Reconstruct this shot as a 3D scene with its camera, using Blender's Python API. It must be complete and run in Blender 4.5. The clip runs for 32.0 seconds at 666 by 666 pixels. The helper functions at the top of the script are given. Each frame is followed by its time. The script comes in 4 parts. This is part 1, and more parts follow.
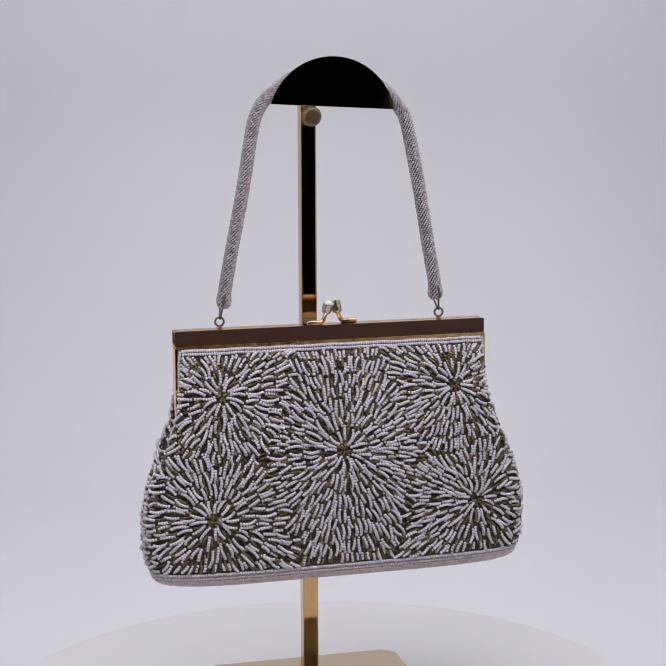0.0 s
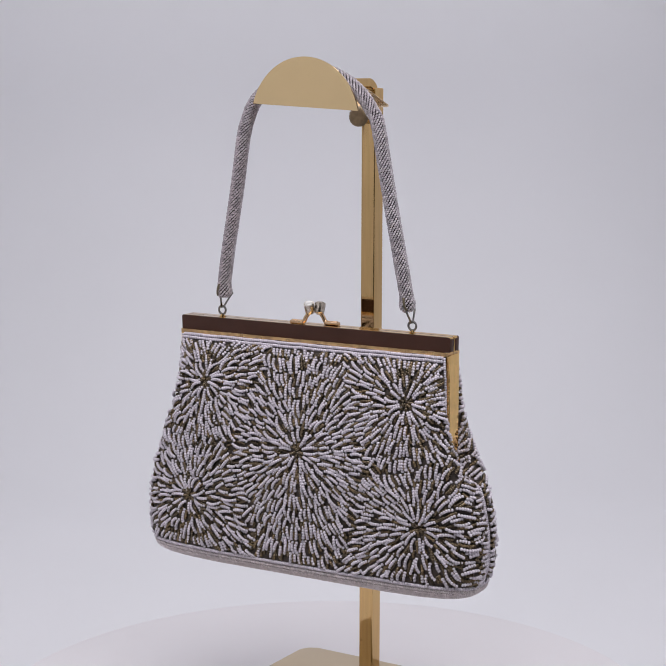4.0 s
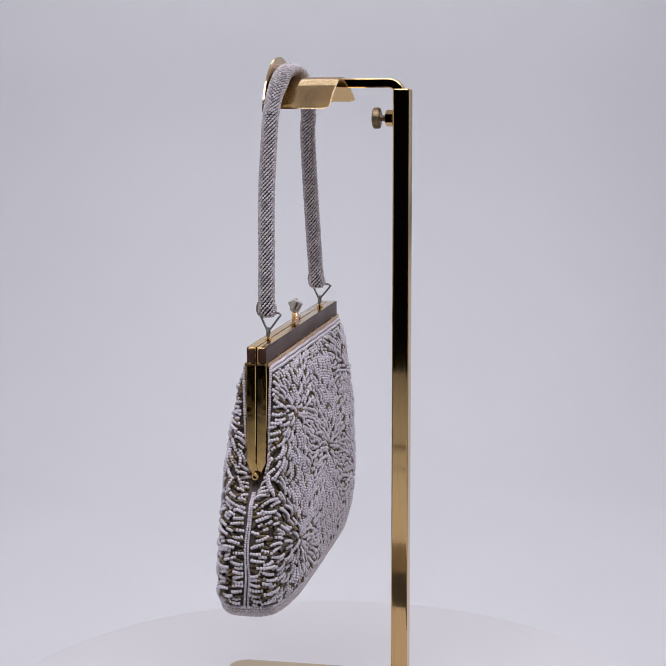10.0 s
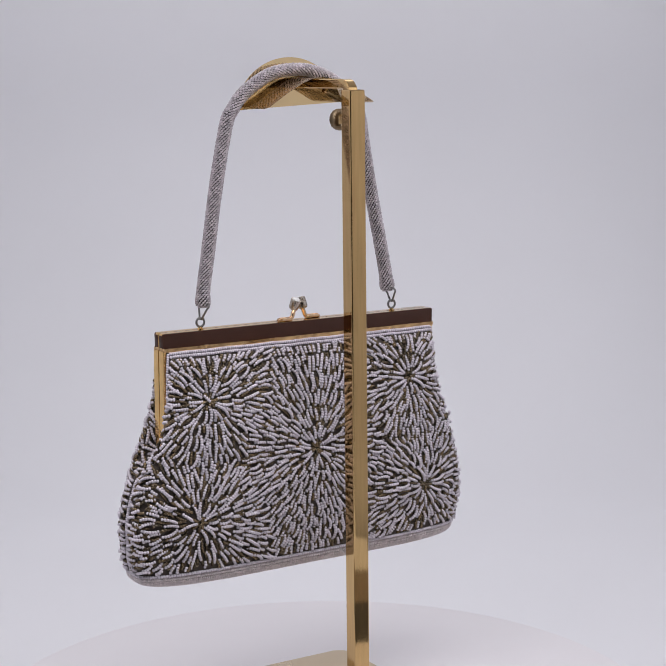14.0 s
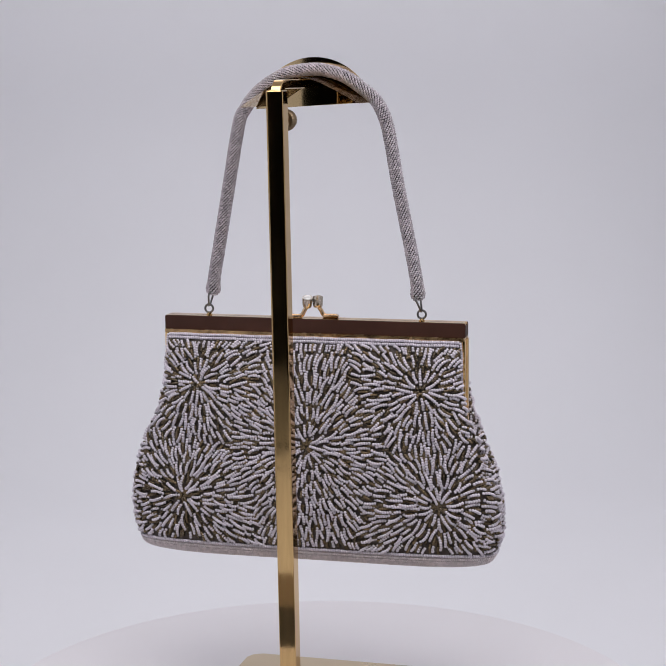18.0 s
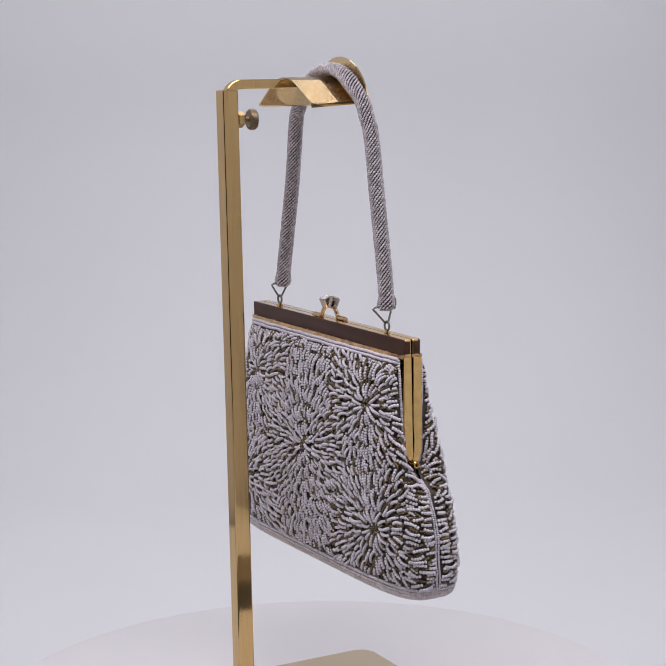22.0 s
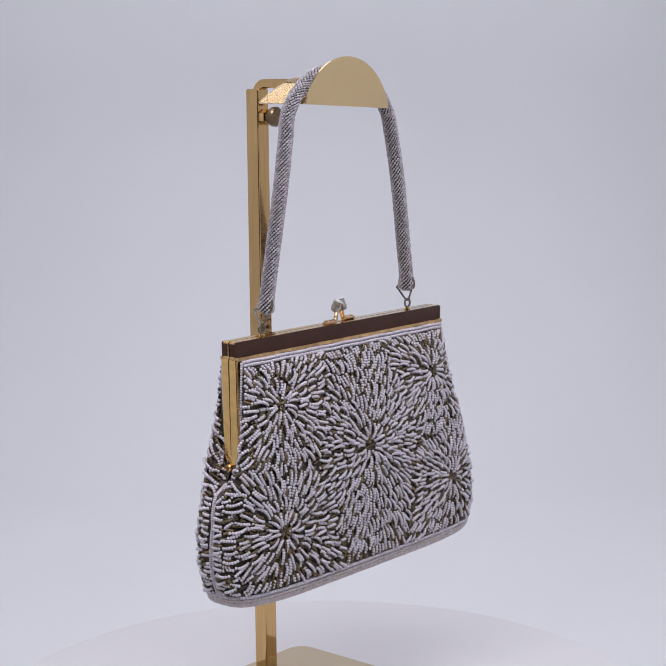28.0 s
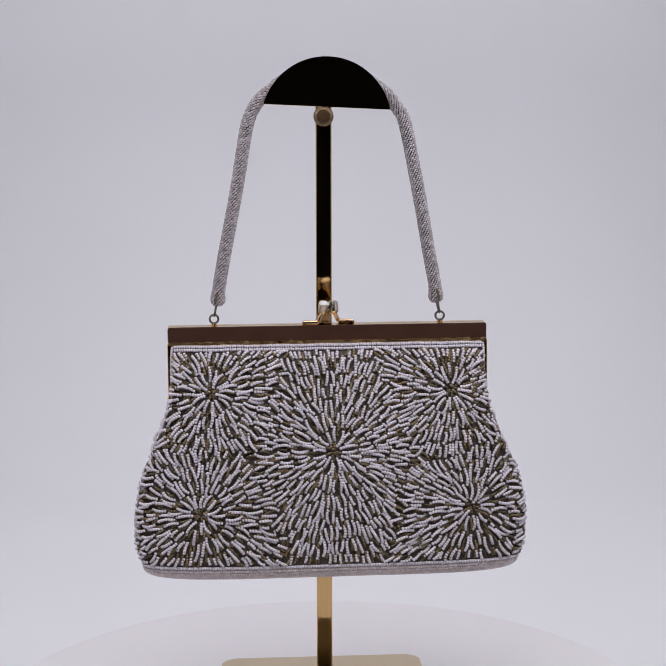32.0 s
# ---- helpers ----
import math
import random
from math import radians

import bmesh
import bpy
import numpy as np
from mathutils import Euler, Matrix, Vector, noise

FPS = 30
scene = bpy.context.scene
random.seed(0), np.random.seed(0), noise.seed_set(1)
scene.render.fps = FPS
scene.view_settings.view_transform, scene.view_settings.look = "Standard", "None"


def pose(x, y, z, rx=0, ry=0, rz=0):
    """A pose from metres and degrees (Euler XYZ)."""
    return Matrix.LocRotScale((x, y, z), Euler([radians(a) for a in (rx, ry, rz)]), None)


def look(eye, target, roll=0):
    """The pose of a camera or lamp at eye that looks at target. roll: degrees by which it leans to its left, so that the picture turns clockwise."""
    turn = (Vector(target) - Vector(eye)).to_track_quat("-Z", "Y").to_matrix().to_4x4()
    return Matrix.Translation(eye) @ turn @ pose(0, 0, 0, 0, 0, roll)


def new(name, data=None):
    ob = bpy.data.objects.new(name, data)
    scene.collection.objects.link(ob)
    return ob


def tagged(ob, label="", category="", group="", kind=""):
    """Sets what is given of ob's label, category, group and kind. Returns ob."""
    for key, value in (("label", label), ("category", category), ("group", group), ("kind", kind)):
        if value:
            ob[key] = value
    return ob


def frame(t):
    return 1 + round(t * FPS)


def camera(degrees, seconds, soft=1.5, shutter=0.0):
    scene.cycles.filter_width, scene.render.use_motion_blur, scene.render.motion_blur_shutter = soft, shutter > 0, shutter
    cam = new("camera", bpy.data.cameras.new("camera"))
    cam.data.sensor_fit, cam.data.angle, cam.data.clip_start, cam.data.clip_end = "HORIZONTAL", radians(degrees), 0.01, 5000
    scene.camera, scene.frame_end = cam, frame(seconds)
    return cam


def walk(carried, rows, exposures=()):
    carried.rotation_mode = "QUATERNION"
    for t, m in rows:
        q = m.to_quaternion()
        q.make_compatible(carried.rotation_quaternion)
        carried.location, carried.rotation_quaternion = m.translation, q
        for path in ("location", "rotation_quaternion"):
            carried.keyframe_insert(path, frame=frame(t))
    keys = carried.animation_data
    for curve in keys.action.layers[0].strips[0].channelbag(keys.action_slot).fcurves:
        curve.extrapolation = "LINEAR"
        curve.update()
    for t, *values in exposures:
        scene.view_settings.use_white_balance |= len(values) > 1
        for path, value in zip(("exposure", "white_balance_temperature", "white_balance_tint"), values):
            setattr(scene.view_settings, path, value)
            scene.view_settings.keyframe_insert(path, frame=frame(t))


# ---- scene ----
cam = camera(22.96, 32.0, soft=1.2)

# ---- camera: fixed on a tripod in front of the photo box ----
EYE = Vector((0.0, -1.0, 0.4018))
VIEW = look(EYE, EYE + Vector((0.009525, 0.987634, -0.156491)), -0.5132)
# the film's white balance drifts a little bluer in its last third
BALANCE = [(0.0, 6500), (8.0, 6500), (9.5, 6400), (11.0, 6400), (13.0, 6500), (22.0, 6500), (23.0, 6400), (24.5, 6320), (28.0, 6270), (30.0, 6300), (31.0, 6360), (32.0, 6480)]
walk(cam, [(0.0, VIEW), (32.0, VIEW)], [(t, 0.0, k, 10.0) for t, k in BALANCE])


def turn(t):
    """Degrees of the turntable at t seconds."""
    return 10.486 - 11.59232 * t


# ---- light: the LED panels in the roof of the photo box, a dark room around it ----
world = bpy.data.worlds.new("room_air")
scene.world = world
world.use_nodes = True
world.node_tree.nodes["Background"].inputs[0].default_value = (0.5, 0.55, 0.65, 1)
world.node_tree.nodes["Background"].inputs[1].default_value = 0.01


def area_lamp(name, x, y, z, sx, sy, watts, colour):
    data = bpy.data.lights.new(name, "AREA")
    data.shape, data.size, data.size_y, data.energy, data.color = "RECTANGLE", sx, sy, watts, colour
    ob = new(name, data)
    ob.matrix_world = pose(x, y, z)
    return ob


BOX_X, BOX_FRONT, BOX_BACK, BOX_FLOOR, BOX_TOP = 0.50, -0.78, 1.05, -0.032, 1.05
area_lamp("led_panel_front", 0.0, -0.42, BOX_TOP - 0.035, 0.90, 0.60, 7.0, (0.966, 0.950, 0.979))
area_lamp("led_panel_back", 0.0, 0.71, BOX_TOP - 0.035, 0.90, 0.54, 2.3, (0.966, 0.950, 0.979))


# ---- materials ----
def material(name, base, rough=0.5, metal=0.0, vary=0.0, scale=200.0, rough_vary=0.0, bump=0.0,
             bump_scale=600.0, coat=0.0, per=None, per_amount=0.0, second=None, stretch=None, spec=0.5):
    mat = bpy.data.materials.new(name)
    mat.use_nodes = True
    nt = mat.node_tree
    b = nt.nodes["Principled BSDF"]
    b.inputs["Roughness"].default_value = rough
    b.inputs["Metallic"].default_value = metal
    b.inputs["Coat Weight"].default_value = coat
    b.inputs["Coat Roughness"].default_value = 0.08
    b.inputs["Specular IOR Level"].default_value = spec
    co = nt.nodes.new("ShaderNodeTexCoord")
    src = co.outputs["Object"]
    if stretch:
        mp = nt.nodes.new("ShaderNodeMapping")
        mp.inputs["Scale"].default_value = stretch
        nt.links.new(src, mp.inputs["Vector"])
        src = mp.outputs["Vector"]

    def noisy(sc, detail=4.0):
        n = nt.nodes.new("ShaderNodeTexNoise")
        n.inputs["Scale"].default_value = sc
        n.inputs["Detail"].default_value = detail
        nt.links.new(src, n.inputs["Vector"])
        return n.outputs["Fac"]

    def mixed(fac, a, c):
        m = nt.nodes.new("ShaderNodeMix")
        m.data_type = "RGBA"
        nt.links.new(fac, m.inputs[0])
        for i, v in ((6, a), (7, c)):
            if hasattr(v, "is_linked"):
                nt.links.new(v, m.inputs[i])
            else:
                m.inputs[i].default_value = (*v, 1)
        return m.outputs[2]

    def ramp(fac, lo, hi):
        r = nt.nodes.new("ShaderNodeMapRange")
        r.inputs[1].default_value, r.inputs[2].default_value = lo, hi
        nt.links.new(fac, r.inputs[0])
        return r.outputs[0]

    colour = None
    other = second or tuple(min(1, c * (1 - vary)) for c in base)
    if vary or second:
        colour = mixed(ramp(noisy(scale), 0.3, 0.7), base, other)
    if per:
        if per == "island":
            g = nt.nodes.new("ShaderNodeNewGeometry").outputs["Random Per Island"]
        else:
            g = nt.nodes.new("ShaderNodeObjectInfo").outputs["Random"]
        dark = tuple(c * (1 - per_amount) for c in other)
        colour = mixed(g, colour if colour is not None else base, dark)
    if colour is None:
        b.inputs["Base Color"].default_value = (*base, 1)
    else:
        nt.links.new(colour, b.inputs["Base Color"])
    if rough_vary:
        r = nt.nodes.new("ShaderNodeMapRange")
        r.inputs[1].default_value, r.inputs[2].default_value = 0.3, 0.7
        r.inputs[3].default_value, r.inputs[4].default_value = max(0.02, rough - rough_vary), rough + rough_vary
        nt.links.new(noisy(scale * 0.6, 6.0), r.inputs[0])
        nt.links.new(r.outputs[0], b.inputs["Roughness"])
    if bump:
        bp = nt.nodes.new("ShaderNodeBump")
        bp.inputs["Strength"].default_value = bump
        bp.inputs["Distance"].default_value = 0.0005
        nt.links.new(noisy(bump_scale, 5.0), bp.inputs["Height"])
        nt.links.new(bp.outputs["Normal"], b.inputs["Normal"])
    return mat


M_SWEEP = material("white_backdrop_vinyl", (0.80, 0.80, 0.83), 0.62, vary=0.03, scale=3.0, rough_vary=0.05, bump=0.05, bump_scale=150)
M_BOXWALL = material("white_box_lining", (0.78, 0.78, 0.80), 0.5, vary=0.06, scale=5.0, bump=0.1, bump_scale=60)
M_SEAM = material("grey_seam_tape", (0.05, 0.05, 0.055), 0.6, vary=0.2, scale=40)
# outer of two unseen floor bands, there only to tone the post's reflection
M_BAND = material("brown_grey_band", (0.26, 0.22, 0.19), 0.9, vary=0.25, scale=80, bump=0.2, bump_scale=500)
M_ROOM = material("dark_room_paint", (0.075, 0.071, 0.069), 0.9, vary=0.4, scale=2.0)
M_PLATTER = material("satin_white_platter", (0.84, 0.812, 0.835), 0.42, vary=0.025, scale=9.0, rough_vary=0.06, bump=0.03, bump_scale=300)
M_FOOT = material("grey_plastic", (0.10, 0.10, 0.105), 0.5, vary=0.1, scale=50)
M_GOLD = material("polished_brass", (0.65, 0.435, 0.195), 0.06, 1.0, vary=0.14, scale=60, rough_vary=0.025, bump=0.004, bump_scale=32, stretch=(9, 9, 0.5))
M_GOLD_PLATE = material("satin_brass", (0.77, 0.58, 0.32), 0.04, 1.0, vary=0.05, scale=40, rough_vary=0.02, bump=0.002, bump_scale=60)
M_BASE = material("satin_brass_sheet", (0.65, 0.53, 0.36), 0.30, 1.0, vary=0.05, scale=25, rough_vary=0.04, bump=0.004, bump_scale=300)
M_KNURL = material("aged_brass", (0.34, 0.25, 0.155), 0.38, 1.0, vary=0.3, scale=300, rough_vary=0.1)
M_FRAME_GOLD = material("worn_gilt_metal", (0.84, 0.555, 0.235), 0.09, 1.0, vary=0.22, scale=220, rough_vary=0.04, bump=0.012, bump_scale=300)
M_ARM = material("scuffed_gilt_arm", (1.0, 0.66, 0.26), 0.08, 1.0, vary=0.16, scale=260, rough_vary=0.05, bump=0.02, bump_scale=400)
M_CLASP = material("worn_rose_gilt", (0.74, 0.50, 0.30), 0.2, 1.0, vary=0.25, scale=300, rough_vary=0.06, bump=0.02, bump_scale=400)
M_LIP = material("worn_copper_lip", (0.86, 0.58, 0.28), 0.22, 1.0, scale=260, second=(0.48, 0.30, 0.15), rough_vary=0.1, bump=0.2, bump_scale=500)
M_ENAMEL = material("brown_enamel", (0.068, 0.029, 0.020), 0.40, 0.0, vary=0.2, scale=60, rough_vary=0.06, bump=0.03, bump_scale=200, coat=0.02, spec=0.22)
M_STEEL = material("dull_steel_wire", (0.22, 0.215, 0.21), 0.34, 1.0, vary=0.3, scale=500, rough_vary=0.1)
M_SILVER = material("silvered_metal", (0.50, 0.44, 0.375), 0.25, 1.0, vary=0.2, scale=500, rough_vary=0.1)
M_CRYSTAL = material("clear_paste_stone", (0.55, 0.53, 0.50), 0.08, 0.0, coat=1.0, spec=1.0)
M_BEAD = material("chalk_white_glass_bead", (0.80, 0.735, 0.815), 0.24, 0.0, vary=0.10, scale=90, per="island", per_amount=0.12)
M_BEAD_FINE = material("pale_lilac_glass_bead", (0.80, 0.715, 0.725), 0.34, 0.0, vary=0.10, scale=120, per="island", per_amount=0.18)
M_BEAD_HANDLE = material("pearly_grey_glass_bead", (0.71, 0.64, 0.685), 0.26, 0.0, vary=0.12, scale=120, per="island", per_amount=0.42)
M_OLIVE = material("bronze_lined_glass_bead", (0.32, 0.225, 0.12), 0.25, 0.45, scale=160, second=(0.13, 0.10, 0.065), per="island", per_amount=0.3)
M_CLOTH = material("dark_taupe_satin", (0.105, 0.083, 0.070), 0.8, 0.0, vary=0.4, scale=150, bump=0.3, bump_scale=900)
M_BASECLOTH = material("lilac_grey_satin", (0.64, 0.56, 0.57), 0.6, 0.0, vary=0.15, scale=150, bump=0.3, bump_scale=900)
M_CORD = material("olive_thread", (0.16, 0.13, 0.08), 0.6, vary=0.3, scale=400, bump=0.3, bump_scale=2000)
M_CORE = material("grey_cord", (0.05, 0.038, 0.042), 0.8, vary=0.3, scale=300)


# ---- building helpers ----
def mesh_of(name, verts, faces, mat, smooth=True):
    me = bpy.data.meshes.new(name)
    me.from_pydata([tuple(v) for v in verts], [], [tuple(f) for f in faces])
    me.materials.append(mat)
    if smooth:
        me.shade_smooth()
    me.update()
    return me


def part(name, bm, mat, parent, label="", m=None, smooth=35):
    """One bmesh as one mesh object under a thing or a part."""
    me = bpy.data.meshes.new(name)
    bmesh.ops.recalc_face_normals(bm, faces=bm.faces[:])
    bm.to_mesh(me)
    bm.free()
    me.materials.append(mat)
    if smooth:
        me.shade_smooth()
        me.set_sharp_from_angle(angle=radians(smooth))
    return hang(name, me, parent, label, m)


def hang(name, me, parent, label="", m=None):
    ob = new(name, me)
    ob.parent = parent
    if m is not None:
        ob.matrix_basis = m
    return tagged(ob, label)


def thing(name, label, category):
    ob = new(name)
    ob.empty_display_size = 0.05
    return tagged(ob, label, category)


def box_bm(x0, x1, y0, y1, z0, z1, bevel=0.0, segments=2, bm=None, m=None):
    bm = bm or bmesh.new()
    made = bmesh.ops.create_cube(bm, size=1.0)["verts"]
    bmesh.ops.transform(bm, matrix=Matrix.Translation(((x0 + x1) / 2, (y0 + y1) / 2, (z0 + z1) / 2)) @ Matrix.Diagonal((x1 - x0, y1 - y0, z1 - z0, 1)), verts=made)
    if bevel:
        edges = list({e for v in made for e in v.link_edges})
        out = bmesh.ops.bevel(bm, geom=edges, offset=bevel, segments=segments, profile=0.5, affect="EDGES", clamp_overlap=True)
        made = list({v for f in out["faces"] for v in f.verts} | {v for v in made if v.is_valid})
    if m is not None:
        bmesh.ops.transform(bm, matrix=m, verts=made)
    return bm


def lathe_bm(profile, sides=48, m=None, bm=None):
    """A turned body round z from (radius, z) pairs."""
    bm = bm or bmesh.new()
    rings = []
    for r, z in profile:
        rings.append([bm.verts.new((r * math.cos(2 * math.pi * i / sides), r * math.sin(2 * math.pi * i / sides), z)) for i in range(sides)])
    for a, b in zip(rings, rings[1:]):
        for i in range(sides):
            bm.faces.new((a[i], a[(i + 1) % sides], b[(i + 1) % sides], b[i]))
    bm.faces.new(rings[0][::-1])
    bm.faces.new(rings[-1])
    if m is not None:
        bmesh.ops.transform(bm, matrix=m, verts=[v for ring in rings for v in ring])
    return bm


def tube_bm(points, radius, sides=10, closed=False, bm=None):
    """A round wire along points."""
    bm = bm or bmesh.new()
    pts = [Vector(p) for p in points]
    n = len(pts)
    rings = []
    up = None
    for i, p in enumerate(pts):
        a = pts[(i - 1) % n] if closed or i > 0 else pts[0]
        b = pts[(i + 1) % n] if closed or i < n - 1 else pts[-1]
        t = (b - a).normalized()
        if up is None:
            up = t.orthogonal().normalized()
        up = (up - t * up.dot(t)).normalized()
        side = t.cross(up)
        r = radius(i / max(1, n - 1)) if callable(radius) else radius
        rings.append([bm.verts.new(p + (up * math.cos(2 * math.pi * k / sides) + side * math.sin(2 * math.pi * k / sides)) * r) for k in range(sides)])
    pairs = list(zip(rings, rings[1:])) + ([(rings[-1], rings[0])] if closed else [])
    for a, b in pairs:
        for k in range(sides):
            bm.faces.new((a[k], a[(k + 1) % sides], b[(k + 1) % sides], b[k]))
    if not closed:
        bm.faces.new(rings[0][::-1])
        bm.faces.new(rings[-1])
    return bm


def prism_bm(outline, y0, y1, bevel=0.0, m=None):
    """A plate in the x-z plane, from y0 to y1, with its outline given as (x, z) pairs."""
    bm = bmesh.new()
    front = [bm.verts.new((x, y0, z)) for x, z in outline]
    back = [bm.verts.new((x, y1, z)) for x, z in outline]
    n = len(outline)
    bm.faces.new(front)
    bm.faces.new(back[::-1])
    for i in range(n):
        bm.faces.new((front[i], back[i], back[(i + 1) % n], front[(i + 1) % n]))
    if bevel:
        bmesh.ops.bevel(bm, geom=[e for e in bm.edges if abs(e.verts[0].co.y - e.verts[1].co.y) < 1e-7], offset=bevel, segments=2, profile=0.5, affect="EDGES")
    if m is not None:
        bmesh.ops.transform(bm, matrix=m, verts=bm.verts[:])
    return bm


def structure(name, bm, mat, label="", smooth=30):
    ob = part(name, bm, mat, None, label, None, smooth)
    return tagged(ob, kind="structure")


# ---- the photo box ----
def build_backdrop():
    """Floor and back wall in one curved white sheet."""
    bm = bmesh.new()
    path = [(-1.19, BOX_FLOOR), (-0.9, BOX_FLOOR), (-0.5, BOX_FLOOR), (0.0, BOX_FLOOR), (0.4, BOX_FLOOR)]
    radius, cy = 0.42, BOX_BACK - 0.02 - 0.42
    for k in range(0, 25):
        a = math.pi / 2 * k / 24
        path.append((cy + radius * math.sin(a), BOX_FLOOR + radius * (1 - math.cos(a))))
    path += [(BOX_BACK - 0.02, z) for z in (0.5, 0.75, 0.9, BOX_TOP - 0.02)]
    xs = [-BOX_X + 0.012 + (2 * BOX_X - 0.024) * i / 16 for i in range(17)]
    sheets = []
    for drop in (0.0, 0.0015):
        rows = []
        for k, (y, z) in enumerate(path):
            a, b = path[max(0, k - 1)], path[min(len(path) - 1, k + 1)]
            t = Vector((b[0] - a[0], b[1] - a[1])).normalized()
            rows.append([bm.verts.new((x, y + t.y * drop, z - t.x * drop)) for x in xs])
        sheets.append(rows)
    for n, rows in enumerate(sheets):
        for a, b in zip(rows, rows[1:]):
            for i in range(16):
                quad = (a[i], a[i + 1], b[i + 1], b[i])
                bm.faces.new(quad if n == 0 else quad[::-1])
    up, low = sheets
    for i in range(16):
        bm.faces.new((up[0][i + 1], up[0][i], low[0][i], low[0][i + 1]))
        bm.faces.new((up[-1][i], up[-1][i + 1], low[-1][i + 1], low[-1][i]))
    for a, b, c, d in zip(up, up[1:], low, low[1:]):
        bm.faces.new((a[0], b[0], d[0], c[0]))
        bm.faces.new((b[16], a[16], c[16], d[16]))
    structure("backdrop", bm, M_SWEEP, "seamless white vinyl backdrop sweeping up behind the turntable", 60)


def build_box():
    t = 0.012
    x, f, b, z0, z1 = BOX_X, BOX_FRONT, BOX_BACK, BOX_FLOOR - 0.016, BOX_TOP
    structure("floor", box_bm(-0.9, 0.9, -1.21, b + 0.05, z0 - 0.03, z0 + 0.004, 0.002), M_BOXWALL, "white tabletop under the photo box")
    for s, nm in ((-1, "wall_west"), (1, "wall_east")):
        lo, hi = sorted((s * x, s * (x + t)))
        structure(nm, box_bm(lo, hi, f + (0.055 if s < 0 else -0.115), b, z0 + 0.008, z1, 0.002), M_BOXWALL, "white side wall of the photo box")
        lo, hi = sorted((s * (x - 0.003), s * x - s * 0.0004))
        for y0, y1 in (((-0.340, -0.331), (-0.3155, -0.3055)) if s < 0 else ((-0.431, -0.415), (-0.406, -0.395))):
            structure("trim_seam", box_bm(lo, hi, y0, y1, z0 + 0.012, z1 - 0.03), M_SEAM, "dark seam of the folding side wall")
    structure("wall_north", box_bm(-x - t, x + t, b + 0.002, b + t + 0.002, z0 + 0.008, z1, 0.002), M_BOXWALL, "white back wall of the photo box")
    structure("ceiling", box_bm(-x - t, x + t, f, b + t, z1 + 0.002, z1 + t, 0.002), M_BOXWALL, "white roof of the photo box with light panels")
    for y0, y1 in ((-0.735, -0.105), (0.09, 0.97)):
        structure("trim_lamp_frame", box_bm(-0.465, 0.465, y0, y1, z1 - 0.03, z1 - 0.002, 0.003), M_BOXWALL, "white housing of a light panel")
    # unseen strip, added to whiten what the brass reflects above the opening
    structure("trim_valance", box_bm(-x, x, f, f + t, 0.92, z1 - 0.002, 0.002), M_BOXWALL, "unseen white valance added over the open front of the photo box")
    structure("trim_threshold", box_bm(-x - t, x + t, f - 0.006, f + 0.0, BOX_FLOOR + 0.0008, BOX_FLOOR + 0.0035), M_SEAM, "dark front edge of the photo box floor")
    # two unseen bands, added so the post's lower reflection turns dark, then brown
    for nm, r0, r1, mat, label in (("trim_mat", 0.295, 0.385, M_SEAM, "unseen dark band added round the front of the turntable for the post to reflect"), ("trim_cloth", 0.386, 0.47, M_BAND, "unseen brown grey band added outside the dark one for the post to reflect")):
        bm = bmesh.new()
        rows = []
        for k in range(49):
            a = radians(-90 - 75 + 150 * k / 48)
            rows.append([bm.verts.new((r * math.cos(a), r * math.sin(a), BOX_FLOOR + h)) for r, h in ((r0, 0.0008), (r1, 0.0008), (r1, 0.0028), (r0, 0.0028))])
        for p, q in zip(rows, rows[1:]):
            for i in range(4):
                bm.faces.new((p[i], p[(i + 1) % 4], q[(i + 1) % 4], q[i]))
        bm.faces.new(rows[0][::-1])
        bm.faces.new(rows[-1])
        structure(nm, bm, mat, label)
    structure("trim_fold", box_bm(-x + 0.014, x - 0.014, -0.7012, -0.6988, BOX_FLOOR + 0.0006, BOX_FLOOR + 0.0016), M_SEAM, "thin dark fold line across the sheet")
    # the dark room round the box
    r0, r1, h0, h1 = -2.6, 2.6, -0.85, 1.9
    structure("ground", box_bm(r0, r1, -3.2, 2.6, h0 - 0.05, h0), M_ROOM, "dark floor of the room")
    structure("ceiling_room", box_bm(r0, r1, -3.2, 2.6, h1, h1 + 0.05), M_ROOM, "dark ceiling of the room")
    structure("wall_room_south", box_bm(r0, r1, -3.25, -3.2, h0, h1), M_ROOM, "dark wall of the room")
    structure("wall_room_north", box_bm(r0, r1, 2.6, 2.65, h0, h1), M_ROOM, "dark wall of the room")
    structure("wall_room_west", box_bm(r0 - 0.05, r0, -3.2, 2.6, h0, h1), M_ROOM, "dark wall of the room")
    structure("wall_room_east", box_bm(r1, r1 + 0.05, -3.2, 2.6, h0, h1), M_ROOM, "dark wall of the room")


# ---- turntable ----
def build_turntable():
    root = thing("turntable", "round satin white motorised turntable on the white sheet", "turntable")
    platter = lathe_bm([(0.02, -0.016), (0.2165, -0.016), (0.2178, -0.0148), (0.218, -0.0135), (0.218, -0.0018), (0.2174, -0.0005), (0.2162, 0.0), (0.02, 0.0)], 128)
    part("platter", platter, M_PLATTER, root, "satin white round platter", smooth=40)
    foot = lathe_bm([(0.05, BOX_FLOOR + 0.0004), (0.149, BOX_FLOOR + 0.0004), (0.150, BOX_FLOOR + 0.002), (0.150, -0.0175), (0.149, -0.0162), (0.05, -0.0162)], 96)
    part("foot", foot, M_FOOT, root, "grey drive housing under the platter")
    return root


# ---- display stand ----
Z = 0.2775  # height of the axis marks above the platter


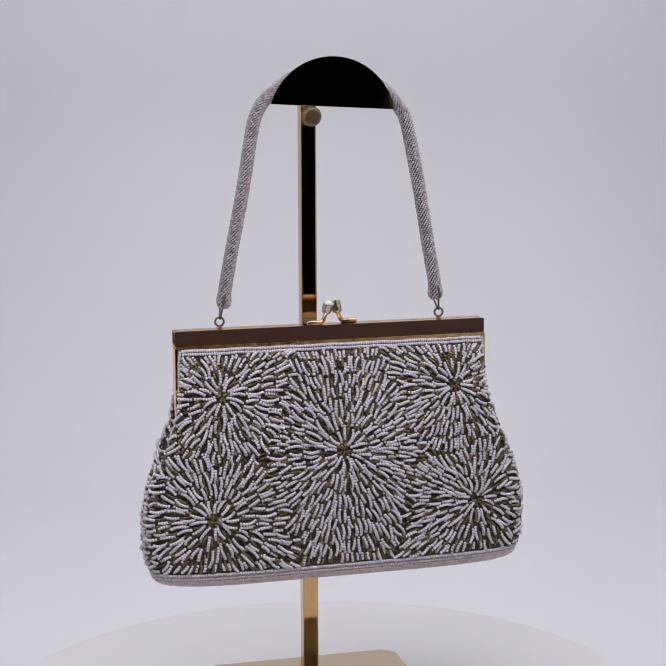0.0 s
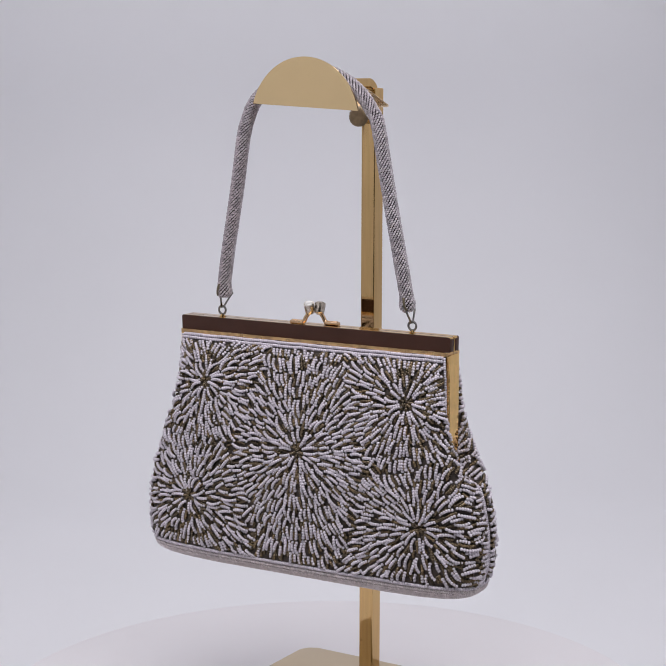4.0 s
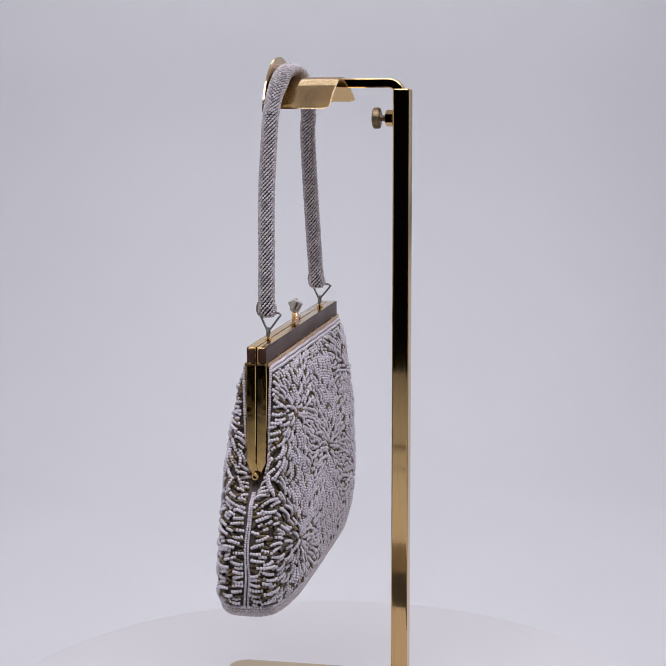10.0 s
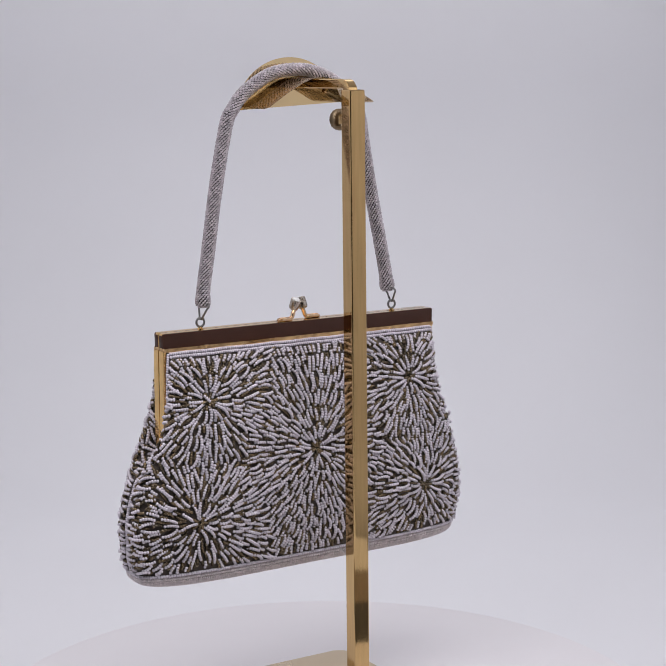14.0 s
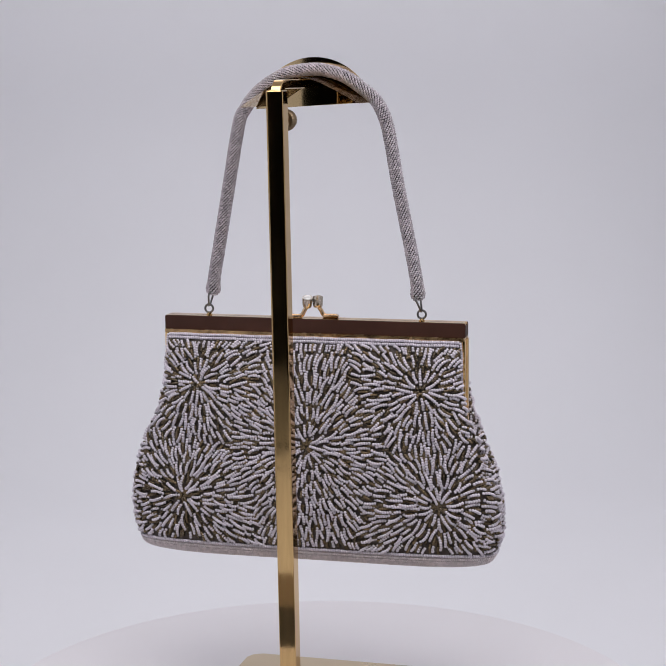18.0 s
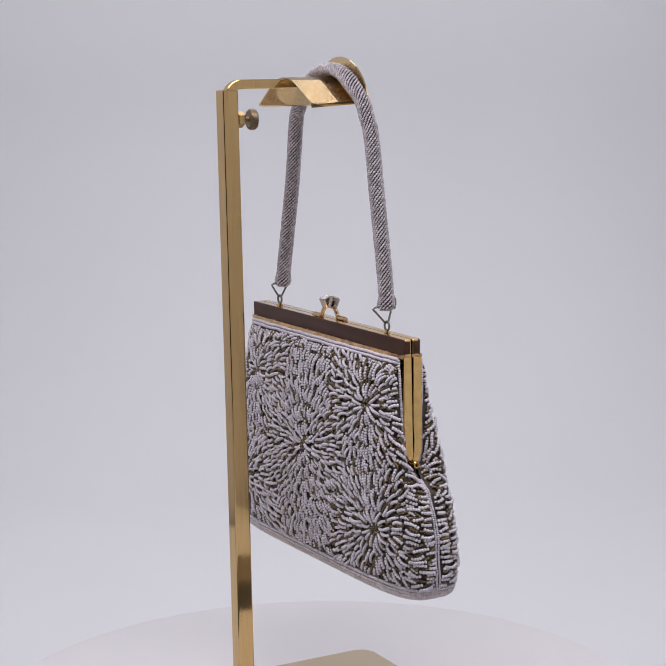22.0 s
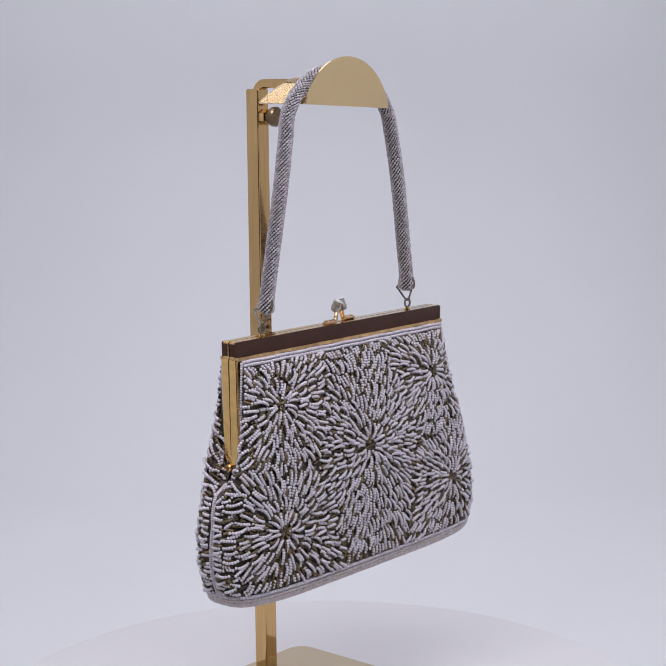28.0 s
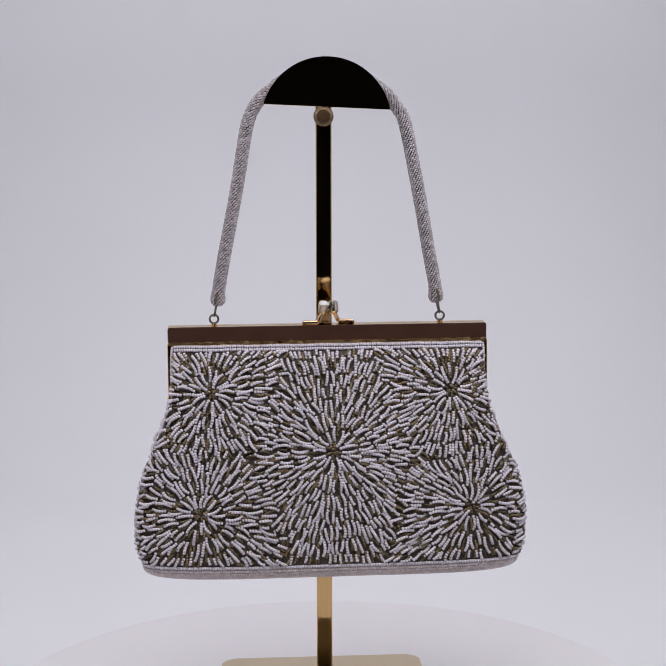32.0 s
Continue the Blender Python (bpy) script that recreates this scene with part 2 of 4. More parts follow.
def build_stand():
    root = thing("display_stand", "polished brass handbag display stand with square post", "display stand")
    # base plate with rounded corners
    bm = bmesh.new()
    w, d, r = 0.0675, 0.078, 0.009
    ring = []
    for cx, cy, a0 in ((w - r, d - r, 0), (-w + r, d - r, 90), (-w + r, -d + r, 180), (w - r, -d + r, 270)):
        for k in range(7):
            a = radians(a0 + 15 * k)
            ring.append((cx + r * math.cos(a), cy + r * math.sin(a)))
    low = [bm.verts.new((x, y, 0.0006)) for x, y in ring]
    top = [bm.verts.new((x, y, 0.005)) for x, y in ring]
    bm.faces.new(low[::-1])
    bm.faces.new(top)
    for i in range(len(ring)):
        j = (i + 1) % len(ring)
        bm.faces.new((low[i], low[j], top[j], top[i]))
    bmesh.ops.bevel(bm, geom=[e for e in bm.edges if e.verts[0].co.z > 0.004 and e.verts[1].co.z > 0.004], offset=0.0008, segments=2, affect="EDGES")
    part("base_plate", bm, M_BASE, root, "rectangular brass base plate with rounded corners", pose(0.003, 0.0035, 0, 0, 0, 2.85), 18)
    # post: a square tube, leaning a hair, with soft arrises
    p0, p1 = Vector((0.0020, 0.0520, 0.005)), Vector((0.0049, 0.0553, 0.1149 + Z))
    axis = (p1 - p0).normalized()
    lean = Matrix.Translation(p0) @ Vector((0, 0, 1)).rotation_difference(axis).to_matrix().to_4x4() @ pose(0, 0, 0, 0, 0, 2.0)
    length = (p1 - p0).length
    s = 0.0051
    bm = bmesh.new()
    rings = []
    for q, z in ((s, 0.0), (s, length - 0.0006), (s - 0.0005, length), (s - 0.0013, length), (s - 0.0013, length - 0.02)):
        ring = []
        for sx, sy in ((1, 1), (-1, 1), (-1, -1), (1, -1)):
            c = 0.0008
            turn_in = [(sx * (q - c + c * math.cos(radians(a))), sy * (q - c + c * math.sin(radians(a)))) for a in (0, 22.5, 45, 67.5, 90)]
            turn_in = [(sx * q, sy * (q - c - 0.0003))] + turn_in + [(sx * (q - c - 0.0003), sy * q)]
            ring += turn_in if sx * sy > 0 else turn_in[::-1]
        rings.append([bm.verts.new((x, y, z)) for x, y in ring])
    for a, b in zip(rings, rings[1:]):
        for i in range(len(a)):
            j = (i + 1) % len(a)
            bm.faces.new((a[i], a[j], b[j], b[i]))
    bm.faces.new(rings[0][::-1])
    bm.faces.new(rings[-1])
    post = part("post", bm, M_GOLD, root, "square polished brass tube", lean, 30)
    # arm: a flat bar out of the tube, bent forward to the saddle
    bm = bmesh.new()
    zt, h, hw = 0.1183 + Z, 0.00275, 0.0031
    rad, yb = 0.0075, 0.0470
    line = [(-0.0165, zt)] + [(y, zt) for y in (0.0, 0.02, yb)]
    line += [(yb + rad * math.sin(radians(a)), zt - rad * (1 - math.cos(radians(a)))) for a in range(10, 91, 10)]
    line += [(yb + rad, 0.088 + Z)]
    rings = []
    for i, (y, z) in enumerate(line):
        a, b = line[max(0, i - 1)], line[min(len(line) - 1, i + 1)]
        t = Vector((0, b[0] - a[0], b[1] - a[1])).normalized()
        nrm = Vector((0, -t.z, t.y))
        ring = []
        for u, v in ((1, 0.8), (0.86, 1), (-0.86, 1), (-1, 0.8), (-1, -0.8), (-0.86, -1), (0.86, -1), (1, -0.8)):
            ring.append(bm.verts.new(Vector((0.0052 + u * hw, y, z)) + nrm * (v * h)))
        rings.append(ring)
    for a, b in zip(rings, rings[1:]):
        for i in range(8):
            bm.faces.new((a[i], a[(i + 1) % 8], b[(i + 1) % 8], b[i]))
    bm.faces.new(rings[0][::-1])
    bm.faces.new(rings[-1])
    part("arm", bm, M_GOLD, root, "flat brass bar bent over at the top", smooth=22)
    # half-round front plate
    tilt = Matrix.Translation((0.0072, -0.0203, 0.1046 + Z)) @ pose(0, 0, 0, 0, 3.05, 1.7)
    c, rise = 0.0376, 0.0296
    R = (c * c + rise * rise) / (2 * rise)
    a1 = math.asin(min(1, c / R))
    arc = [(R * math.sin(a1 * (2 * k / 48 - 1)), rise - R + R * math.cos(a1 * (2 * k / 48 - 1))) for k in range(49)]
    part("front_plate", prism_bm(arc, -0.0005, 0.0005, 0.0002), M_GOLD_PLATE, root, "half-round polished brass plate", tilt, 12)
    # saddle: a bent sheet behind the plate
    bm = bmesh.new()
    e, hh = 0.42, 0.0168
    cols = 40
    rows_y = [0.0008, 0.003, 0.012, 0.024, 0.035, 0.0378, 0.0390]

    def saddle_z(u):
        return hh * (1 - (math.sqrt(u * u + e * e) - e) / (math.sqrt(1 + e * e) - e))

    grid = []
    for y in rows_y:
        shrink = 1.0 - (0.0 if y < 0.037 else 0.022 if y < 0.038 else 0.06)
        grid.append([bm.verts.new((0.0372 * shrink * (2 * k / cols - 1), y, saddle_z(shrink * (2 * k / cols - 1)))) for k in range(cols + 1)])
    for a, b in zip(grid, grid[1:]):
        for k in range(cols):
            bm.faces.new((a[k], a[k + 1], b[k + 1], b[k]))
    bmesh.ops.solidify(bm, geom=bm.faces[:], thickness=0.0009)
    part("saddle", bm, M_GOLD_PLATE, root, "bent brass sheet that carries the handle", Matrix.Translation((0.0060, -0.0203, 0.1053 + Z)) @ pose(0, 0, 0, 0, 2.0, 1.7), 50)
    # clamping screw: nut, shaft and knurled knob
    def along_y(x, y, z):
        return Matrix.Translation((x, y, z)) @ pose(0, 0, 0, -90, 0, 2.0)

    kx, kz = 0.0050, 0.0976 + Z
    part("shaft", lathe_bm([(0.0017, 0.0), (0.0019, 0.0006), (0.0016, 0.0012), (0.0019, 0.0018), (0.0016, 0.0024), (0.0019, 0.003), (0.0016, 0.0036), (0.0019, 0.0042)], 20), M_KNURL, root, "threaded dark brass shaft", along_y(kx, 0.0415, kz))
    nut = lathe_bm([(0.0042, 0.0), (0.0049, 0.0007), (0.0049, 0.0044), (0.0042, 0.0051)], 6)
    part("nut", nut, M_GOLD, root, "hexagonal brass nut", along_y(kx, 0.0450, kz) @ pose(0, 0, 0, 0, 0, 30), 20)
    bm = bmesh.new()
    n, rows = 40, 7
    rings = [[bm.verts.new((0.0044 * math.cos(2 * math.pi * i / n), 0.0044 * math.sin(2 * math.pi * i / n), 0.0)) for i in range(n)]]
    for j in range(rows):
        ring = []
        for i in range(n):
            r = 0.00580 + (0.00055 if (i + j) % 2 else -0.00055) - (0.0004 if j in (0, rows - 1) else 0)
            ring.append(bm.verts.new((r * math.cos(2 * math.pi * i / n), r * math.sin(2 * math.pi * i / n), 0.0004 + 0.0040 * j / (rows - 1))))
        rings.append(ring)
    for r, z in ((0.0046, 0.0048), (0.0042, 0.0045)):
        rings.append([bm.verts.new((r * math.cos(2 * math.pi * i / n), r * math.sin(2 * math.pi * i / n), z)) for i in range(n)])
    for a, b in zip(rings, rings[1:]):
        for i in range(n):
            bm.faces.new((a[i], a[(i + 1) % n], b[(i + 1) % n], b[i]))
    bm.faces.new(rings[0][::-1])
    bm.faces.new(rings[-1])
    part("knob", bm, M_KNURL, root, "knurled dark brass thumb screw", along_y(kx, 0.0371, kz), 8)
    for x, z in ((-0.018, 0.1135), (0.0275, 0.1120)):
        part("rivet", lathe_bm([(0.0012, 0.0), (0.0012, 0.0006), (0.0007, 0.0011)], 14), M_GOLD, root, "", Matrix.Translation((x, -0.0194, z + Z)) @ pose(0, 0, 0, -90))
    return root


# ---- handbag ----
BAG = Matrix.Translation((0.0062, -0.0120, -0.0265 + Z)) @ pose(0, 0, 0, 0, 0, 2.88)
BEAD_P, BEAD_R = 0.00156, 0.00106
PANEL_TOP, PANEL_LOW = -0.0107, -0.1450


def lerp(z, table):
    return float(np.interp(-z, [-a for a, _ in table], [b for _, b in table]))


def width_at(z, s=1):
    w = lerp(z, [(0, 0.0950), (-0.010, 0.0950), (-0.038, 0.0947), (-0.058, 0.0989), (-0.079, 0.1080), (-0.098, 0.1150), (-0.114, 0.1185), (-0.133, 0.1192), (-0.146, 0.1160), (-0.156, 0.1100)])
    if s > 0:
        return w + lerp(z, [(0, 0.0), (-0.030, 0.0002), (-0.058, 0.0017), (-0.080, 0.0023), (-0.105, 0.0016), (-0.130, 0.0002), (-0.156, -0.0006)])
    return w + lerp(z, [(0, 0.0), (-0.040, 0.0), (-0.060, 0.0008), (-0.080, 0.0004), (-0.100, -0.0008), (-0.130, -0.0020), (-0.156, -0.0022)])


def edge_x(z, s):
    """Where front and back panel meet at the side."""
    return abs(float(section(z, -1)[1][-1 if s > 0 else 0]))


def depth_at(z, side):
    front = [(0, 0.0050), (-0.0105, 0.0066), (-0.0227, 0.0119), (-0.040, 0.0161), (-0.063, 0.0200), (-0.0915, 0.0225), (-0.117, 0.0232), (-0.1436, 0.0229), (-0.158, 0.0200)]
    back = [(0, 0.0050), (-0.0105, 0.0066), (-0.0227, 0.0126), (-0.040, 0.0163), (-0.063, 0.0188), (-0.0915, 0.0208), (-0.117, 0.0212), (-0.1436, 0.0199), (-0.158, 0.0182)]
    return lerp(z, front if side < 0 else back)


def mid_at(z):
    """How far the hanging bag's seam leans forward."""
    return lerp(z, [(0, 0.0), (-0.06, -0.0008), (-0.11, -0.0018), (-0.15, -0.0038), (-0.17, -0.0042)])


def skew_at(z, x):
    """The bag hangs a little askew, its west end further forward."""
    return lerp(z, [(0, 0.0), (-0.045, 0.0), (-0.075, -0.0005), (-0.100, -0.0013), (-0.150, -0.0022)]) * np.clip(-np.asarray(x) / 0.115, -0.6, 1)


def edge_at(z):
    """Half gap between front and back at the panel's side edges: the frame's arms above, a seam below."""
    return lerp(z, [(0, 0.0066), (-0.062, 0.0066), (-0.070, 0.0056), (-0.0765, 0.0030), (-0.083, 0.0006), (-0.16, 0.0003)])


def power_at(z):
    return lerp(z, [(0, 3.4), (-0.05, 3.8), (-0.09, 3.9), (-0.15, 4.0)])


PHI = np.linspace(-math.pi / 2, math.pi / 2, 81)


def section(z, side):
    """The panel's cross-section at height z: arc length from the middle, x and y."""
    d, e, p = depth_at(z, side), edge_at(z), power_at(z)
    s, c = np.sin(PHI), np.cos(PHI)
    x = np.where(s > 0, width_at(z, 1), width_at(z, -1)) * np.sign(s) * np.abs(s) ** (2 / p)
    y = e + (d - e) * np.maximum(c, 0) ** (2 / p)
    start = lerp(z, [(0, 1.15), (-0.040, 1.15), (-0.062, 1.33), (-0.10, 1.36)])
    tuck = np.clip((np.abs(PHI) - start) / (1.55 - start), 0, 1) ** 2 * max(0.0, min(1.0, (z + 0.087) / 0.011))
    x = x + tuck * (np.sign(s) * 0.0945 - x)
    arc = np.concatenate([[0], np.cumsum(np.hypot(np.diff(x), np.diff(y)))])
    arc -= arc[40]
    return arc, x, side * y + mid_at(z) + skew_at(z, x)


def skin(a, z, side):
    arc, x, y = section(z, side)
    sag = 0.0003 * min(1.0, (a / 0.12) ** 4) * max(0.0, min(1.0, (-z - 0.09) / 0.055))
    return Vector((np.interp(a, arc, x), np.interp(a, arc, y), z + sag))


def arc_of(x, z, side):
    arc, xs, _ = section(z, side)
    return float(np.interp(x, xs, arc))


def bead_strand_mesh(n, pitch, radius, sides=7, arch=0.0, bow=0.0, seed=0, waist=0.34):
    """Verts and faces of n beads on a thread along x, arched towards z and bowed towards y."""
    rng = random.Random(seed * 37 + n)
    verts, faces = [], []
    half = max(1e-6, n * pitch / 2)
    for k in range(n):
        x0 = (k - (n - 1) / 2) * pitch
        u = x0 / half
        lift, side = arch * (1 - u * u), bow * (1 - u * u)
        slope, yaw = math.atan(-2 * arch * u / half), math.atan(-2 * bow * u / half)
        turned = Euler((0, -slope, yaw)).to_matrix()
        fat = 1.0 + (rng.uniform(-0.09, 0.07) if n > 1 else 0)
        shift = Vector((x0, side + rng.uniform(-0.06, 0.06) * radius * (n > 1), lift))
        base = len(verts)
        for off, r in ((-0.5, waist), (-0.35, 0.86), (0.0, 1.0), (0.35, 0.86), (0.5, waist)):
            for i in range(sides):
                a = 2 * math.pi * i / sides
                verts.append(tuple(shift + turned @ Vector((off * pitch, radius * fat * r * math.cos(a), radius * fat * r * math.sin(a)))))
        for j in range(4):
            for i in range(sides):
                q = base + j * sides
                faces.append((q + i, q + (i + 1) % sides, q + sides + (i + 1) % sides, q + sides + i))
        if k == 0:
            faces.append(tuple(base + i for i in range(sides))[::-1])
        else:
            faces += [(base - sides + i, base - sides + (i + 1) % sides, base + (i + 1) % sides, base + i) for i in range(sides)]
    faces.append(tuple(len(verts) - sides + i for i in range(sides)))
    return np.array(verts), faces


class Heap:
    """Collects many placed copies of small meshes for one joined mesh."""

    def __init__(self):
        self.verts, self.faces, self.count = [], [], 0

    def add(self, tpl, m):
        v, f = tpl
        a = np.array(m)
        self.verts.append(v @ a[:3, :3].T + a[:3, 3])
        c = self.count
        self.faces.extend([tuple(i + c for i in q) for q in f])
        self.count += len(v)

    def mesh(self, name, mat):
        return mesh_of(name, np.concatenate(self.verts).tolist(), self.faces, mat)


def frame_on(p, along, normal):
    x = along.normalized()
    z = (normal - x * normal.dot(x)).normalized()
    y = z.cross(x)
    m = Matrix((x, y, z)).transposed().to_4x4()
    m.translation = p
    return m


def normal_at(a, z, side):
    da = skin(a + 0.0012, z, side) - skin(a - 0.0012, z, side)
    dz = skin(a, z + 0.0012, side) - skin(a, z - 0.0012, side)
    n = da.cross(dz).normalized()
    return -n * side


FLOWERS = {-1: [(0.0023, -0.0745, 1.22), (-0.0712, -0.0386, 0.98), (0.0737, -0.0390, 0.98), (-0.0788, -0.1114, 1.0), (0.0856, -0.1103, 1.0)],
           1: [(0.0002, -0.0780, 1.22), (0.0721, -0.0410, 0.98), (-0.0711, -0.0413, 0.98), (0.0821, -0.1135, 1.0), (-0.0831, -0.1125, 1.0)]}


def even_out(centres, side, heights, reach, rng, count, long, wide, rounds):
    """Spreads thread middles evenly over a panel: each keeps its neighbours off by long along its own direction, by wide across it."""
    gen = np.random.default_rng(rng.randrange(10 ** 6))
    cen = np.array([c[:2] for c in centres])
    weight = np.array([c[2] for c in centres])
    z = gen.uniform(PANEL_LOW + 0.003, PANEL_TOP - 0.004, count * 2)
    a = gen.uniform(-1, 1, count * 2) * reach[1].max()
    inside = np.abs(a) < np.interp(z, heights, np.minimum(*reach)) - 0.002
    pts = np.stack([a[inside], z[inside]], 1)[:count]
    core = gen.uniform(0.0076, 0.0108, len(pts))
    wobble = gen.normal(0, 0.2, len(pts))

    def room(p):
        return np.where(p[:, 0] > 0, np.interp(p[:, 1], heights, reach[1]), np.interp(p[:, 1], heights, reach[0]))

    def aims(p):
        off = p[:, None, :] - cen[None]
        home = np.argmin(np.hypot(off[..., 0], off[..., 1]) / weight, 1)
        own = off[np.arange(len(p)), home]
        ang = np.arctan2(own[:, 1], own[:, 0])
        # near the side seam the threads point at the seam and droop towards it
        gap = room(p) - np.abs(p[:, 0])
        droop = np.interp(-p[:, 1], (0.0, 0.055, 0.080, 0.100, 0.150), (0.75, 0.70, 0.38, 0.08, -0.12))
        at_seam = (gap < 0.0165 + 0.012 * wobble) & (p[:, 1] < -0.056)
        ang = np.where(at_seam, -np.sign(p[:, 0]) * (droop + 0.8 * wobble), ang)
        return ang, home, np.hypot(own[:, 0], own[:, 1]), own

    for k in range(rounds):
        ang, home, dist, own = aims(pts)
        u = np.stack([np.cos(ang), np.sin(ang)], 1)
        dx = pts[None, :, 0] - pts[:, None, 0]
        dz = pts[None, :, 1] - pts[:, None, 1]
        dl = (dx * u[:, None, 0] + dz * u[:, None, 1]) / long
        dt = (dz * u[:, None, 0] - dx * u[:, None, 1]) / wide
        q = np.sqrt(dl * dl + dt * dt) + 1e-6
        push = np.clip(1.3 - q, 0, None) / q
        np.fill_diagonal(push, 0)
        sl, st = -(push * dl).sum(1) * long, -(push * dt).sum(1) * wide
        rate = 0.16 * (1 - 0.6 * k / rounds)
        step = np.stack([sl * u[:, 0] - st * u[:, 1], sl * u[:, 1] + st * u[:, 0]], 1) * rate
        pts = pts + np.clip(step, -0.0022, 0.0022)
        ang, home, dist, own = aims(pts)
        short = np.maximum(core / np.maximum(dist, 1e-5), 1.0)
        pts = cen[home] + own * short[:, None]
        pts[:, 1] = np.clip(pts[:, 1], PANEL_LOW + 0.0035, PANEL_TOP - 0.0055)
        lim = room(pts) - 0.0036
        pts[:, 0] = np.clip(pts[:, 0], -lim, lim)
    ang, home, dist, own = aims(pts)
    return pts, ang, home, dist


def burst_strands(side, rng):
    """Threads of beads that radiate from the five flowers of one panel: (arc, height, angle, beads, kind, flower, radius, gap to the side)."""
    centres = [(arc_of(x, z, side), z, w) for x, z, w in FLOWERS[side]]
    heights = np.linspace(-0.16, 0.0, 120)
    arcs = [section(h, side)[0] for h in heights]
    reach = (np.array([-q[0] for q in arcs]), np.array([q[-1] for q in arcs]))
    out = []

    def span(z, a):
        return float(np.interp(z, heights, reach[int(a > 0)]))

    def fits(a, z, ang, n):
        half = n * BEAD_P / 2
        for s in (-1, 1):
            aa, zz = a + s * half * math.cos(ang), z + s * half * math.sin(ang)
            if zz > PANEL_TOP - 0.0038 or zz < PANEL_LOW + 0.0014:
                return False
            if abs(aa) > span(zz, aa) - 0.0012:
                return False
        return True

    taken = ({}, {})
    cell = 0.003

    def samples(a, z, ang, n):
        half = (n - 1) * BEAD_P / 2
        m = max(3, n)
        return [(a + half * (2 * k / (m - 1) - 1) * math.cos(ang), z + half * (2 * k / (m - 1) - 1) * math.sin(ang)) for k in range(m)]

    def free(pts, layer, gap):
        for a, z in pts:
            ca, cz = int(a // cell), int(z // cell)
            for da in (-1, 0, 1):
                for dz in (-1, 0, 1):
                    for qa, qz in taken[layer].get((ca + da, cz + dz), ()):
                        if (qa - a) ** 2 + (qz - z) ** 2 < gap * gap:
                            return False
        return True

    def keep(a, z, ang, n, kind, flower, r):
        for pa, pz in samples(a, z, ang, n):
            taken[kind].setdefault((int(pa // cell), int(pz // cell)), []).append((pa, pz))
        out.append((a, z, ang, n, kind, flower, r, span(z, a) - abs(a)))

    def lay(a, z, ang, n, kind, flower, r, tight):
        """Lays a thread, shortened from its inner end where others are in the way."""
        for cut in range(3):
            if n - cut < 3:
                return False
            aa, zz = a + cut * BEAD_P / 2 * math.cos(ang), z + cut * BEAD_P / 2 * math.sin(ang)
            if fits(aa, zz, ang, n - cut) and free(samples(aa, zz, ang, n - cut), 0, tight):
                keep(aa, zz, ang, n - cut, kind, flower, r)
                return True
            aa, zz = a - cut * BEAD_P / 2 * math.cos(ang), z - cut * BEAD_P / 2 * math.sin(ang)
            if cut and fits(aa, zz, ang, n - cut) and free(samples(aa, zz, ang, n - cut), 0, tight):
                keep(aa, zz, ang, n - cut, kind, flower, r)
                return True
        return False

    pts, angs, homes, dists = even_out(centres, side, heights, reach, rng, 1080, 0.0098, 0.00272, 70)
    for k in np.argsort(dists):
        a, z = float(pts[k, 0]), float(pts[k, 1])
        ang = float(angs[k]) + rng.choice((-1, 1)) * abs(rng.gauss(0.10, 0.10)) * (0.5 if dists[k] < 0.012 else 1)
        n = rng.choice((5, 5, 6, 6, 7, 7, 8))
        lay(a, z, ang, n, 0, int(homes[k]), float(dists[k]), 0.00172) or lay(a, z, float(angs[k]), 5, 0, int(homes[k]), float(dists[k]), 0.00158)

    def aim(a, z):
        i = min(range(5), key=lambda q: math.hypot(a - centres[q][0], z - centres[q][1]) / centres[q][2])
        if span(z, a) - abs(a) < 0.014 and z < -0.056:
            droop = lerp(z, [(0, 0.75), (-0.055, 0.70), (-0.080, 0.38), (-0.100, 0.08), (-0.150, -0.12)])
            return -math.copysign(1, a) * (droop + rng.gauss(0, 0.2)), i
        return math.atan2(z - centres[i][1], a - centres[i][0]), i

    # short white threads close what gaps are left
    for k in range(6000):
        z = rng.uniform(PANEL_LOW + 0.002, PANEL_TOP - 0.004)
        a = rng.uniform(-1, 1) * span(z, 1)
        ang, i = aim(a, z)
        r = math.hypot(a - centres[i][0], z - centres[i][1])
        n = rng.choice((2, 3, 4, 4, 5))
        ang += rng.gauss(0, 0.2)
        if r > 0.009 and fits(a, z, ang, n) and free(samples(a, z, ang, n), 0, 0.00225):
            keep(a, z, ang, n, 0, i, r)
    # and lie closer on the curved flanks
    for k in range(6000):
        z = rng.uniform(PANEL_LOW + 0.002, PANEL_TOP - 0.004)
        end = rng.choice((-1, 1))
        a = end * (span(z, end) - abs(rng.gauss(0, 0.009)) - 0.003)
        ang, i = aim(a, z)
        n = rng.choice((3, 4, 5, 5, 6, 7))
        if fits(a, z, ang, n) and free(samples(a, z, ang, n), 0, 0.00168):
            keep(a, z, ang, n, 0, i, 0.09)
    for k in range(6000):
        z = rng.uniform(-0.095, -0.018)
        end = rng.choice((-1, 1))
        a = end * (span(z, end) - abs(rng.gauss(0, 0.005)) - 0.003)
        ang, i = aim(a, z)
        ang += rng.gauss(0, 0.3)
        n = rng.choice((2, 3, 3, 4))
        if fits(a, z, ang, n) and free(samples(a, z, ang, n), 0, 0.00162):
            keep(a, z, ang, n, 0, i, 0.09)
